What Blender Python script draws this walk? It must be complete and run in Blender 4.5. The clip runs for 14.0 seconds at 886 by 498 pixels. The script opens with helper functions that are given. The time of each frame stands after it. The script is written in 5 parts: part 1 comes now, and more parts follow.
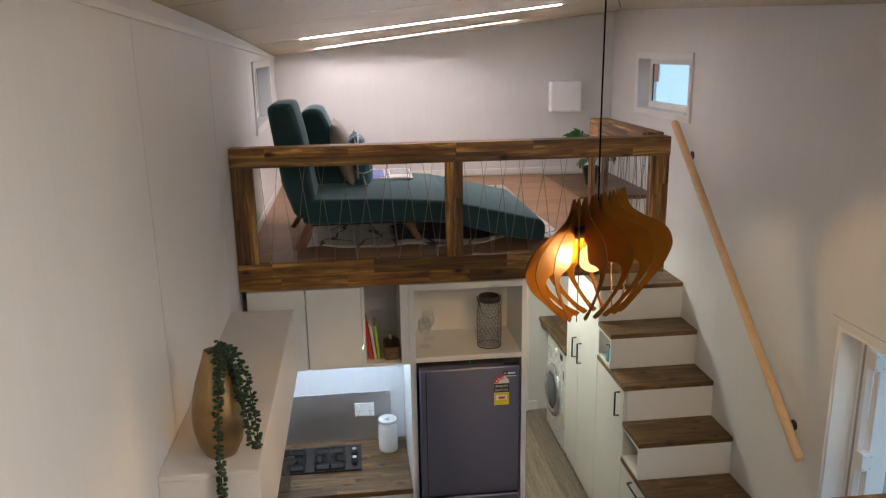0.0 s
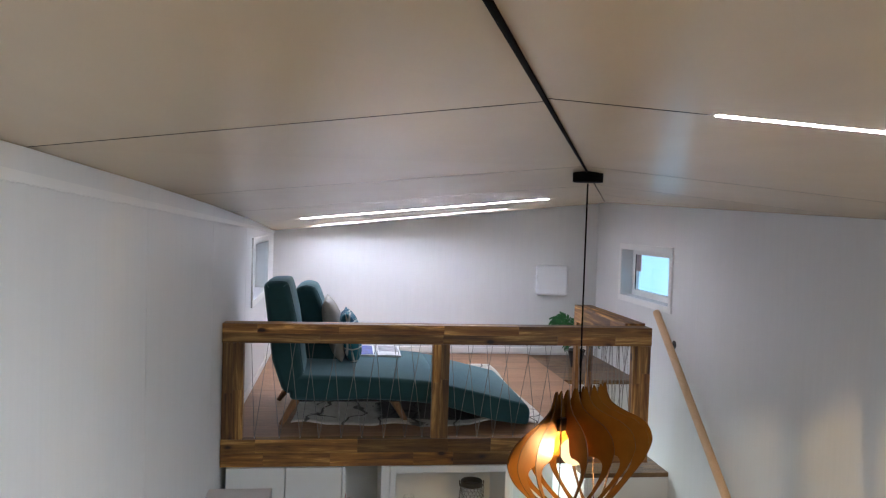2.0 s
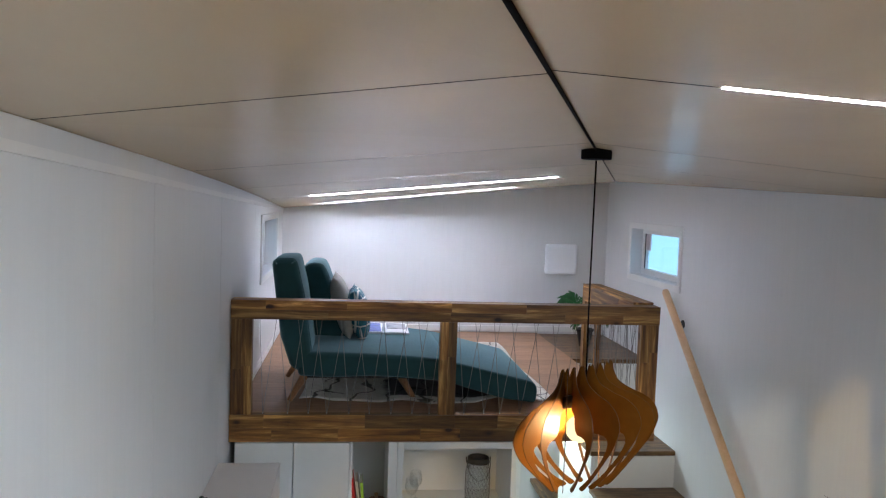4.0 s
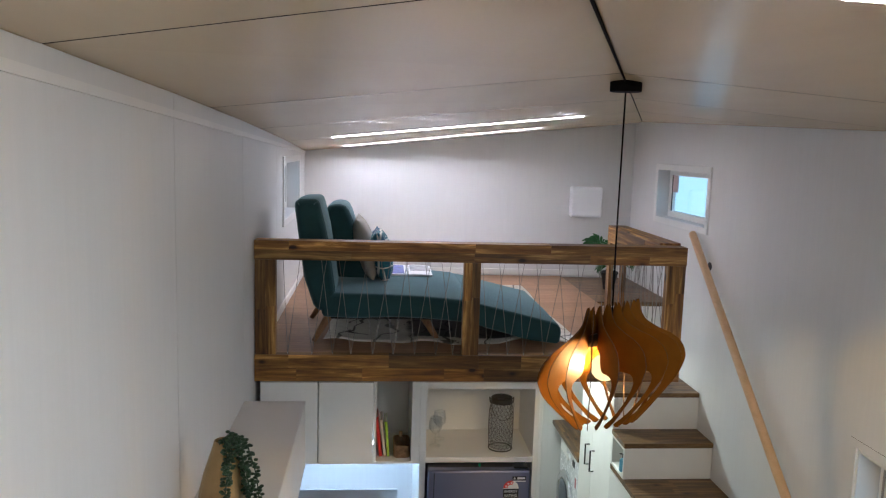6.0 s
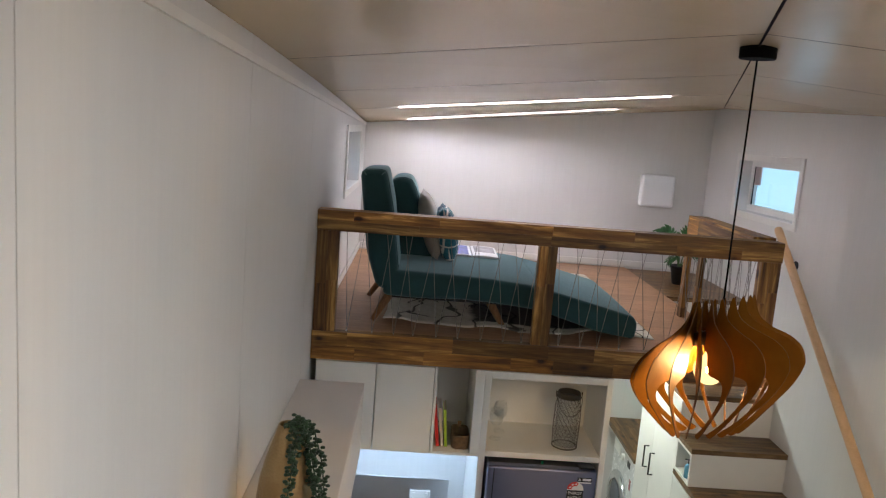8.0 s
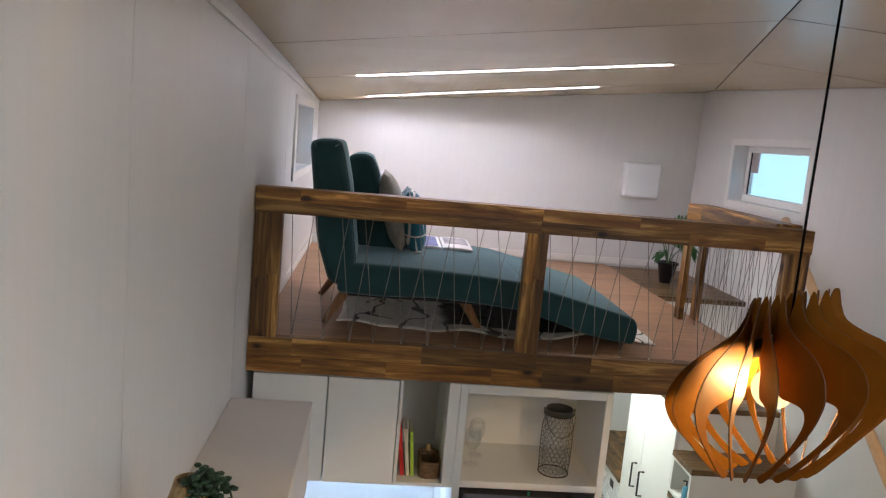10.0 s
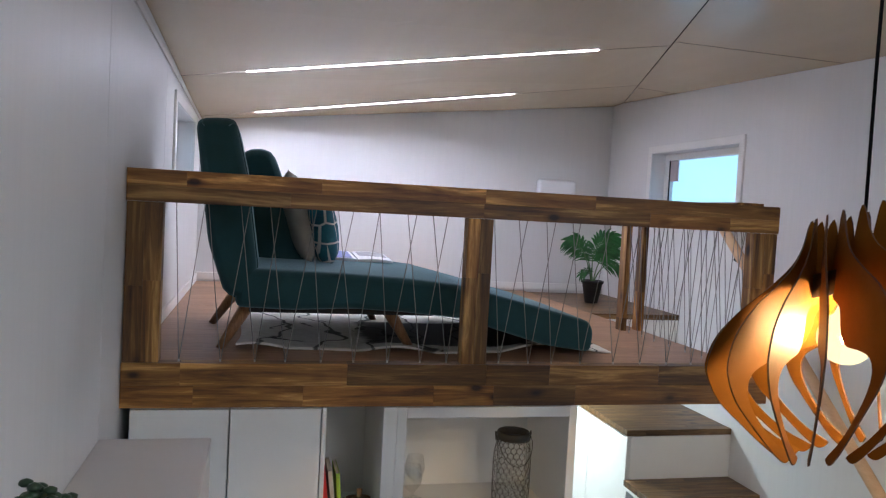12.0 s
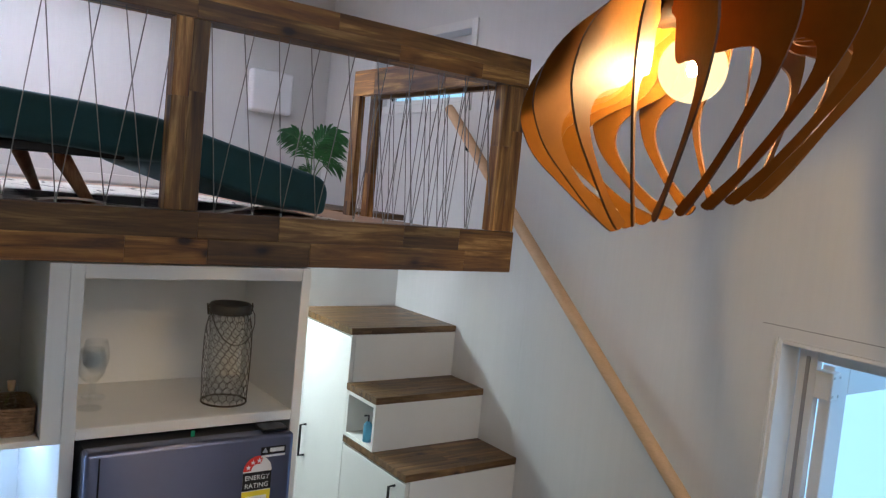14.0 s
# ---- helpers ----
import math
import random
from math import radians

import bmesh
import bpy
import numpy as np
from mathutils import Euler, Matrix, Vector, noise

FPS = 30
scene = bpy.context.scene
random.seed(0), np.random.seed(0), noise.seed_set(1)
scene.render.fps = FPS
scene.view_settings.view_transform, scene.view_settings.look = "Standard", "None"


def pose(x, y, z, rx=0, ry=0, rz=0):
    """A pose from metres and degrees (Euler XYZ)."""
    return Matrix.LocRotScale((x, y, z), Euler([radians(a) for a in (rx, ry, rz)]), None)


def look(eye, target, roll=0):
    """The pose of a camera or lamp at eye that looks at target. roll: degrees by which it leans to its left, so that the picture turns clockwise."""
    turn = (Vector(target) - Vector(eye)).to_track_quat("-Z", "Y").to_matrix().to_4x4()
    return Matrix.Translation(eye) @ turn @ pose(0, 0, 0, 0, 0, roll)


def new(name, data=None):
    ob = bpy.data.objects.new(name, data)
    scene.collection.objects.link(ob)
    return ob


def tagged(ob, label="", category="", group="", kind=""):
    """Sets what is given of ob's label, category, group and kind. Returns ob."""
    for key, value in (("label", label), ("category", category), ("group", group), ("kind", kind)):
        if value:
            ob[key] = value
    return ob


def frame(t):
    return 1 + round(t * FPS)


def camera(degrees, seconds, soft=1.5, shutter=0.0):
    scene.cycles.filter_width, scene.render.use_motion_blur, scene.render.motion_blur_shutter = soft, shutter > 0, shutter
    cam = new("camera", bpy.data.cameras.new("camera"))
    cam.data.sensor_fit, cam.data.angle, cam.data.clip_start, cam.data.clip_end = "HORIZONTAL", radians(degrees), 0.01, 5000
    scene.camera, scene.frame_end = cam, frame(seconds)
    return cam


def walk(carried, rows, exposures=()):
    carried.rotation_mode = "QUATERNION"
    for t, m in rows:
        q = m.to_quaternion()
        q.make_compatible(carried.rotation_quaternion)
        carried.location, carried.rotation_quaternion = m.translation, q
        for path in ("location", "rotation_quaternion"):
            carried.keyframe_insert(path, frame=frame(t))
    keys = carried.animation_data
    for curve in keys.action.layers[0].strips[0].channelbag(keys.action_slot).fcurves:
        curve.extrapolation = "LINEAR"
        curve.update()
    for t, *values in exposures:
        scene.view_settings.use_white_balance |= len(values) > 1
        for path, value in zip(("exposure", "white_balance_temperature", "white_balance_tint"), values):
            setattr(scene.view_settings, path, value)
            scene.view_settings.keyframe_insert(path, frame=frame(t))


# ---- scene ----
cam = camera(60.1, 14.0, 1.2, 0.25)
PATH = [
    (0, (0.593, -3.737, 3.259), (0.815, -1.814, 2.755), -0.9),
    (0.5, (0.584, -3.764, 3.284), (0.831, -1.817, 2.9), 0.1),
    (1, (0.573, -3.802, 3.329), (0.866, -1.832, 3.153), 1.2),
    (1.5, (0.585, -3.828, 3.347), (0.864, -1.849, 3.252), 1.4),
    (2, (0.581, -3.833, 3.343), (0.838, -1.851, 3.272), 1.7),
    (2.5, (0.579, -3.832, 3.342), (0.832, -1.849, 3.266), 1.8),
    (5, (0.602, -3.82, 3.309), (0.799, -1.837, 3.133), 2.0),
    (5.5, (0.598, -3.805, 3.293), (0.777, -1.825, 3.079), 1.9),
    (6, (0.595, -3.788, 3.297), (0.771, -1.814, 3.032), 1.7),
    (6.5, (0.583, -3.78, 3.289), (0.759, -1.804, 3.03), 1.5),
    (7, (0.521, -3.716, 3.271), (0.657, -1.734, 3.038), 2.3),
    (7.5, (0.475, -3.667, 3.233), (0.555, -1.69, 2.939), 3.4),
    (8, (0.459, -3.527, 3.224), (0.533, -1.553, 2.915), 4.5),
    (10.5, (0.447, -2.784, 3.003), (0.694, -0.819, 2.722), 4.6),
    (11, (0.427, -2.672, 2.93), (0.806, -0.716, 2.759), 3.2),
    (11.5, (0.385, -2.508, 2.818), (0.858, -0.568, 2.708), 4.6),
    (12, (0.386, -2.399, 2.738), (0.853, -0.457, 2.639), 3.1),
    (12.5, (0.453, -2.267, 2.616), (1.06, -0.362, 2.564), 3.6),
    (13, (0.51, -2.119, 2.502), (1.512, -0.389, 2.46), 5.6),
    (13.5, (0.48, -1.976, 2.426), (1.642, -0.352, 2.321), 5.9),
    (14, (0.493, -1.956, 2.347), (1.665, -0.342, 2.202), 5.6),
]
EXPOSURE = [(0, 0.70, 7200, 11), (1, 0.76, 6250, 7), (2.5, 0.94, 5750, 5), (5, 0.82, 5500, 3), (5.5, 0.82, 5650, 4), (6.5, 0.84, 6350, 7), (8, 0.76, 6550, 7.5), (11, 0.9, 6200, 9), (12.5, 0.9, 5600, 8), (14, 0.76, 5750, 8)]
walk(cam, [(t, look(eye, target, roll)) for t, eye, target, roll in PATH], EXPOSURE)

# ---- world and light ----
world = bpy.data.worlds.new("world")
scene.world = world
world.use_nodes = True
wn = world.node_tree
sky = wn.nodes.new("ShaderNodeTexSky")
sky.sky_type = 'NISHITA'
sky.sun_disc = False
sky.sun_elevation = radians(38)
sky.sun_rotation = radians(250)
wn.links.new(sky.outputs[0], wn.nodes["Background"].inputs[0])
wn.nodes["Background"].inputs[1].default_value = 0.15
sun = new("sun", bpy.data.lights.new("sun", 'SUN'))
sun.data.energy, sun.data.angle, sun.data.color = 0.6, radians(12), (1, 0.93, 0.84)
sun.matrix_world = look((-9, 3, 7.4), (0, 0, 0))

LED_POWER, NEAR_POWER, BULB_POWER, UNDER_POWER, AISLE_POWER = 116.0, 290.0, 6500.0, 50.0, 370.0


# ---- materials ----
def shader(name):
    m = bpy.data.materials.new(name)
    m.use_nodes = True
    nt = m.node_tree
    return m, nt, nt.nodes["Principled BSDF"]


def mapped(nt, scale, coord="Object", shift=False):
    tc = nt.nodes.new("ShaderNodeTexCoord")
    mp = nt.nodes.new("ShaderNodeMapping")
    mp.inputs["Scale"].default_value = scale
    nt.links.new(tc.outputs[coord], mp.inputs["Vector"])
    if shift:
        info = nt.nodes.new("ShaderNodeObjectInfo")
        mul = nt.nodes.new("ShaderNodeMath")
        mul.operation = 'MULTIPLY'
        mul.inputs[1].default_value = 37.0
        nt.links.new(info.outputs["Random"], mul.inputs[0])
        com = nt.nodes.new("ShaderNodeCombineXYZ")
        for k in range(3):
            nt.links.new(mul.outputs[0], com.inputs[k])
        nt.links.new(com.outputs[0], mp.inputs["Location"])
    return mp.outputs["Vector"]


def noise_tex(nt, vec, scale, detail=4.0, rough=0.55, dist=0.0):
    n = nt.nodes.new("ShaderNodeTexNoise")
    n.inputs["Scale"].default_value = scale
    n.inputs["Detail"].default_value = detail
    n.inputs["Roughness"].default_value = rough
    n.inputs["Distortion"].default_value = dist
    nt.links.new(vec, n.inputs["Vector"])
    return n.outputs["Fac"]


def ramp(nt, fac, stops):
    r = nt.nodes.new("ShaderNodeValToRGB")
    e = r.color_ramp.elements
    while len(e) < len(stops):
        e.new(0.5)
    for k, (p, c) in enumerate(stops):
        e[k].position, e[k].color = p, (*c, 1)
    nt.links.new(fac, r.inputs[0])
    return r.outputs[0]


def blend(nt, fac, a, b, mode='MIX'):
    m = nt.nodes.new("ShaderNodeMix")
    m.data_type, m.blend_type = 'RGBA', mode
    if isinstance(fac, float):
        m.inputs[0].default_value = fac
    else:
        nt.links.new(fac, m.inputs[0])
    nt.links.new(a, m.inputs[6])
    nt.links.new(b, m.inputs[7])
    return m.outputs[2]


def bump(nt, bsdf, height, strength, dist):
    b = nt.nodes.new("ShaderNodeBump")
    b.inputs["Strength"].default_value = strength
    b.inputs["Distance"].default_value = dist
    nt.links.new(height, b.inputs["Height"])
    nt.links.new(b.outputs[0], bsdf.inputs["Normal"])


def vary(nt, bsdf, lo, hi, fac):
    r = nt.nodes.new("ShaderNodeMapRange")
    r.inputs["To Min"].default_value, r.inputs["To Max"].default_value = lo, hi
    nt.links.new(fac, r.inputs["Value"])
    nt.links.new(r.outputs[0], bsdf.inputs["Roughness"])


def plain(name, c, rough=0.5, metal=0.0, tint=0.08, scale=6.0, relief=0.05, size=40.0):
    """A painted or moulded surface with faint unevenness at two scales."""
    m, nt, b = shader(name)
    v = mapped(nt, (1, 1, 1))
    big, small = noise_tex(nt, v, scale, 3), noise_tex(nt, v, size, 5)
    lo = tuple(x * (1 - tint) for x in c)
    hi = tuple(min(1, x * (1 + tint)) for x in c)
    nt.links.new(ramp(nt, big, [(0.3, lo), (0.7, hi)]), b.inputs["Base Color"])
    vary(nt, b, max(rough - 0.06, 0.29) if rough >= 0.28 else rough * 0.9, rough + 0.06, small)
    b.inputs["Metallic"].default_value = metal
    bump(nt, b, small, relief, 0.002)
    return m


def wood(name, stops, along, grain=9.0, stretch=14.0, rough=0.45, spread=0.35, knots=True, relief=0.12, streaky=1.0):
    """Timber whose grain runs along the axis 0, 1 or 2, each piece with its own tone."""
    m, nt, b = shader(name)
    s = [stretch, stretch, stretch]
    s[along] = 1.0
    v = mapped(nt, s, shift=True)
    g = noise_tex(nt, v, grain / 4, 6, 0.6, 0.6)
    fine = noise_tex(nt, v, grain * 2.2, 4, 0.6)
    col = ramp(nt, g, stops)
    info = nt.nodes.new("ShaderNodeObjectInfo")
    tone = ramp(nt, info.outputs["Random"], [(0.0, (1 - spread,) * 3), (0.5, (1, 1, 1)), (1.0, (1 + spread, 1 + spread * 0.8, 1 + spread * 0.55))])
    col = blend(nt, 1.0, col, tone, 'MULTIPLY')
    streak = ramp(nt, fine, [(0.35, (0.74, 0.69, 0.62)), (0.6, (1.08, 1.08, 1.08))])
    col = blend(nt, streaky, col, streak, 'MULTIPLY')
    if knots:
        s2 = [10.0, 10.0, 10.0]
        s2[along] = 5.5
        vo = nt.nodes.new("ShaderNodeTexVoronoi")
        vo.inputs["Scale"].default_value = 1.0
        nt.links.new(mapped(nt, s2, shift=True), vo.inputs["Vector"])
        kn = ramp(nt, vo.outputs["Distance"], [(0.07, (0.10, 0.06, 0.04)), (0.14, (0.70, 0.62, 0.55)), (0.24, (1, 1, 1))])
        col = blend(nt, 1.0, col, kn, 'MULTIPLY')
    nt.links.new(col, b.inputs["Base Color"])
    vary(nt, b, rough - 0.08, rough + 0.1, fine)
    bump(nt, b, fine, relief, 0.002)
    return m


def glow(name, c, power):
    m, nt, b = shader(name)
    b.inputs["Base Color"].default_value = (*c, 1)
    b.inputs["Emission Color"].default_value = (*c, 1)
    b.inputs["Emission Strength"].default_value = power
    return m


def painted_ply(name, c):
    """White-washed plywood lining with a faint upright grain."""
    m, nt, b = shader(name)
    v = mapped(nt, (16, 16, 0.7), shift=True)
    g = noise_tex(nt, v, 3.0, 6, 0.62, 0.4)
    f = noise_tex(nt, mapped(nt, (60, 60, 1.5), shift=True), 3.0, 4, 0.6)
    st = noise_tex(nt, mapped(nt, (1, 1, 1)), 1.3, 3)
    a = ramp(nt, g, [(0.3, tuple(x * 0.965 for x in c)), (0.7, c)])
    d = ramp(nt, st, [(0.3, (0.95, 0.95, 0.96)), (0.7, (1, 1, 1))])
    nt.links.new(blend(nt, 1.0, a, d, 'MULTIPLY'), b.inputs["Base Color"])
    vary(nt, b, 0.38, 0.55, f)
    bump(nt, b, f, 0.04, 0.002)
    return m


M_WALL = painted_ply("white_ply", (0.75, 0.745, 0.725))


def satin_ply(name, c):
    """Varnished pale plywood: long soft figure, even sheen."""
    m, nt, b = shader(name)
    g = noise_tex(nt, mapped(nt, (6, 0.8, 1)), 1.5, 3)
    big = noise_tex(nt, mapped(nt, (1, 1, 1)), 0.9, 3)
    a = ramp(nt, g, [(0.3, tuple(x * 0.96 for x in c)), (0.7, c)])
    d = ramp(nt, big, [(0.3, (0.95, 0.94, 0.93)), (0.7, (1, 1, 1))])
    nt.links.new(blend(nt, 1.0, a, d, 'MULTIPLY'), b.inputs["Base Color"])
    vary(nt, b, 0.22, 0.27, big)
    return m


M_CEIL = satin_ply("ceiling_ply", (0.665, 0.555, 0.375))
M_WHITE = plain("white_paint", (0.80, 0.79, 0.76), 0.42, 0, 0.02)
M_CUP = plain("white_laminate", (0.80, 0.79, 0.75), 0.38, 0, 0.015)
M_LEDGE = plain("ledge_paint", (0.64, 0.60, 0.56), 0.5, 0, 0.02)
M_BLACK = plain("black_metal", (0.012, 0.012, 0.013), 0.42, 0.3, 0.1)
M_BLACKGAP = plain("black_seal", (0.006, 0.006, 0.006), 0.85)
M_JOINT = plain("joint_shadow", (0.02, 0.014, 0.010), 0.9)
for m_ in (M_BLACKGAP, M_JOINT):
    m_.node_tree.nodes["Principled BSDF"].inputs["Specular IOR Level"].default_value = 0.05
ACACIA = [(0.30, (0.040, 0.013, 0.003)), (0.42, (0.140, 0.058, 0.011)), (0.55, (0.265, 0.128, 0.027)), (0.67, (0.60, 0.345, 0.10))]
DARKW = [(0.28, (0.040, 0.019, 0.006)), (0.48, (0.130, 0.070, 0.024)), (0.72, (0.29, 0.172, 0.070))]
M_RAIL = [wood("acacia_" + "xyz"[k], ACACIA, k, spread=0.5, streaky=0.55) for k in range(3)]
M_TREAD = [wood("dark_acacia_" + "xyz"[k], DARKW, k, spread=0.22, rough=0.4) for k in range(2)]
M_PALE = wood("pale_timber", [(0.3, (0.66, 0.42, 0.22)), (0.7, (0.74, 0.49, 0.28))], 1, knots=False, spread=0.05, relief=0.03, streaky=0.25)
M_LEG = wood("leg_timber", [(0.3, (0.22, 0.105, 0.045)), (0.7, (0.38, 0.20, 0.09))], 2, knots=False, spread=0.1)
M_FLOOR = wood("loft_boards", [(0.3, (0.30, 0.165, 0.088)), (0.7, (0.43, 0.255, 0.145))], 0, knots=False, spread=0.1, relief=0.05)
M_PLANK = wood("grey_oak_floor", [(0.3, (0.16, 0.13, 0.10)), (0.7, (0.30, 0.25, 0.195))], 1, knots=False, spread=0.2)
M_FIN = plain("fin_board", (0.138, 0.052, 0.005), 0.55, 0, 0.10, 18, 0.06, 160)
M_FIN.node_tree.nodes["Principled BSDF"].inputs["Specular IOR Level"].default_value = 0.06
M_BURNT = plain("burnt_edge", (0.06, 0.025, 0.009), 0.7)
M_STEEL = plain("brushed_steel", (0.62, 0.62, 0.63), 0.42, 1.0, 0.03)
M_FRIDGE = plain("dark_steel", (0.17, 0.18, 0.265), 0.36, 0.95, 0.02, 3, 0.01)
M_FRIDGE.node_tree.nodes["Principled BSDF"].inputs["Anisotropic Rotation"].default_value = 0.25
M_FRIDGE.node_tree.nodes["Principled BSDF"].inputs["Anisotropic"].default_value = 0.9
brush = M_FRIDGE.node_tree.nodes.new("ShaderNodeTangent")
brush.direction_type, brush.axis = 'RADIAL', 'Z'
M_FRIDGE.node_tree.links.new(brush.outputs[0], M_FRIDGE.node_tree.nodes["Principled BSDF"].inputs["Tangent"])


def thin_glass(name):
    """Thin clear glass: see-through, with gloss towards the rims."""
    m, nt, b = shader(name)
    nt.nodes.remove(b)
    tr, gl, mx, lw = (nt.nodes.new(k) for k in ("ShaderNodeBsdfTransparent", "ShaderNodeBsdfGlossy", "ShaderNodeMixShader", "ShaderNodeLayerWeight"))
    tr.inputs[0].default_value = (0.985, 0.99, 0.99, 1)
    gl.inputs["Roughness"].default_value = 0.03
    lw.inputs["Blend"].default_value = 0.09
    nt.links.new(lw.outputs["Facing"], mx.inputs[0])
    nt.links.new(tr.outputs[0], mx.inputs[1])
    nt.links.new(gl.outputs[0], mx.inputs[2])
    nt.links.new(mx.outputs[0], nt.nodes["Material Output"].inputs[0])
    return m


def milky_bulb(name):
    """A softly glowing globe through which the filament shines."""
    m, nt, b = shader(name)
    nt.nodes.remove(b)
    tr, em, mx = (nt.nodes.new(k) for k in ("ShaderNodeBsdfTransparent", "ShaderNodeEmission", "ShaderNodeMixShader"))
    tr.inputs[0].default_value = (1.0, 0.93, 0.8, 1)
    em.inputs[0].default_value = (1.0, 0.68, 0.32, 1)
    em.inputs[1].default_value = 1.5
    mx.inputs[0].default_value = 0.45
    nt.links.new(tr.outputs[0], mx.inputs[1])
    nt.links.new(em.outputs[0], mx.inputs[2])
    nt.links.new(mx.outputs[0], nt.nodes["Material Output"].inputs[0])
    return m


M_GLASS = thin_glass("glass")
M_GLOBE = milky_bulb("globe")
M_LED = glow("led_diffuser", (0.93, 0.88, 1.0), LED_POWER)
M_LEDN = glow("led_diffuser_near", (0.97, 0.97, 1.0), NEAR_POWER)
M_UNDER = glow("under_led", (0.50, 0.70, 1.0), UNDER_POWER)
M_AISLE = glow("aisle_led", (0.92, 1.0, 0.94), AISLE_POWER)
M_BULB = glow("filament_glow", (1.0, 0.68, 0.33), BULB_POWER)
M_TEAL = plain("teal_fabric", (0.011, 0.056, 0.062), 0.85, 0, 0.15, 9, 0.25, 260)
M_TEAL.node_tree.nodes["Principled BSDF"].inputs["Sheen Weight"].default_value = 0.45
M_TEAL.node_tree.nodes["Principled BSDF"].inputs["Sheen Roughness"].default_value = 0.5
M_TEAL.node_tree.nodes["Principled BSDF"].inputs["Sheen Tint"].default_value = (0.55, 0.8, 0.9, 1)
M_SKY = glow("evening_sky", (0.34, 0.55, 0.69), 0.62)


# ---- mesh helpers ----
def put(bm, name, mat):
    me = bpy.data.meshes.new(name)
    bm.to_mesh(me)
    bm.free()
    if mat:
        me.materials.append(mat)
    return new(name, me)


def thing(name, at, label, category, group="", kind=""):
    e = new(name)
    e.location = at
    return tagged(e, label, category, group, kind)


def part(name, bm, mat, parent, label=""):
    ob = put(bm, name, mat)
    ob.parent = parent
    base = Vector(parent.location) if parent.parent is None else Vector((0, 0, 0))
    ob.matrix_parent_inverse = Matrix.Translation(-base)
    if label:
        ob["label"] = label
    return ob


def box(x0, x1, y0, y1, z0, z1, bev=0.0, bm=None, seg=1):
    """A box between two corners, with rounded edges."""
    own = bm or bmesh.new()
    tmp = bmesh.new()
    r = bmesh.ops.create_cube(tmp, size=1)
    for v in r["verts"]:
        v.co = Vector((x0 + (v.co.x + 0.5) * (x1 - x0), y0 + (v.co.y + 0.5) * (y1 - y0), z0 + (v.co.z + 0.5) * (z1 - z0)))
    if bev:
        bmesh.ops.bevel(tmp, geom=tmp.edges[:], offset=bev, segments=seg, affect='EDGES', profile=0.5)
    return merge(own, tmp)


def merge(bm, other):
    idx = {v: bm.verts.new(v.co) for v in other.verts}
    for f in other.faces:
        try:
            nf = bm.faces.new([idx[v] for v in f.verts])
            nf.smooth = f.smooth
        except ValueError:
            pass
    other.free()
    return bm


def tube(points, radius, sides=10, bm=None, closed=False, caps=True):
    """A round bar through points; radius may be a list."""
    bm = bm or bmesh.new()
    pts = [Vector(p) for p in points]
    n = len(pts)
    rings = []
    up = None
    for i, p in enumerate(pts):
        a = pts[(i - 1) % n] if (closed or i) else pts[0]
        b = pts[(i + 1) % n] if (closed or i < n - 1) else pts[-1]
        d = (b - a).normalized()
        if up is None:
            up = d.orthogonal().normalized()
        up = (up - d * up.dot(d)).normalized()
        side = d.cross(up)
        r = radius[i] if isinstance(radius, (list, tuple)) else radius
        rings.append([bm.verts.new(p + (up * math.cos(2 * math.pi * k / sides) + side * math.sin(2 * math.pi * k / sides)) * r) for k in range(sides)])
    for i in range(n if closed else n - 1):
        r0, r1 = rings[i], rings[(i + 1) % n]
        for k in range(sides):
            f = bm.faces.new((r0[k], r0[(k + 1) % sides], r1[(k + 1) % sides], r1[k]))
            f.smooth = True
    if not closed and caps:
        bm.faces.new(rings[0][::-1])
        bm.faces.new(rings[-1])
    return bm


def lathe(profile, at, sides=28, bm=None, cap=True):
    """A turned body: profile of (radius, height)."""
    bm = bm or bmesh.new()
    rings = [[bm.verts.new((at[0] + r * math.cos(2 * math.pi * k / sides), at[1] + r * math.sin(2 * math.pi * k / sides), at[2] + h)) for k in range(sides)] for r, h in profile]
    for a, b in zip(rings, rings[1:]):
        for k in range(sides):
            f = bm.faces.new((a[k], a[(k + 1) % sides], b[(k + 1) % sides], b[k]))
            f.smooth = True
    if cap:
        bm.faces.new(rings[0][::-1])
        bm.faces.new(rings[-1])
    return bm


def extrude(outline, axis, lo, hi, bev=0.0, seg=2):
    """A prism: outline of points in the two other axes, drawn out along axis."""
    bm = bmesh.new()

    def place(p, w):
        c = [p[0], p[1]]
        c.insert(axis, w)
        return bm.verts.new(c)
    a = [place(p, lo) for p in outline]
    b = [place(p, hi) for p in outline]
    n = len(a)
    bm.faces.new(a[::-1])
    bm.faces.new(b)
    for k in range(n):
        bm.faces.new((a[k], a[(k + 1) % n], b[(k + 1) % n], b[k]))
    bmesh.ops.recalc_face_normals(bm, faces=bm.faces[:])
    if bev:
        bmesh.ops.bevel(bm, geom=bm.edges[:], offset=bev, segments=seg, affect='EDGES', profile=0.5, clamp_overlap=True)
    for f in bm.faces:
        f.smooth = bev > 0
    return bm


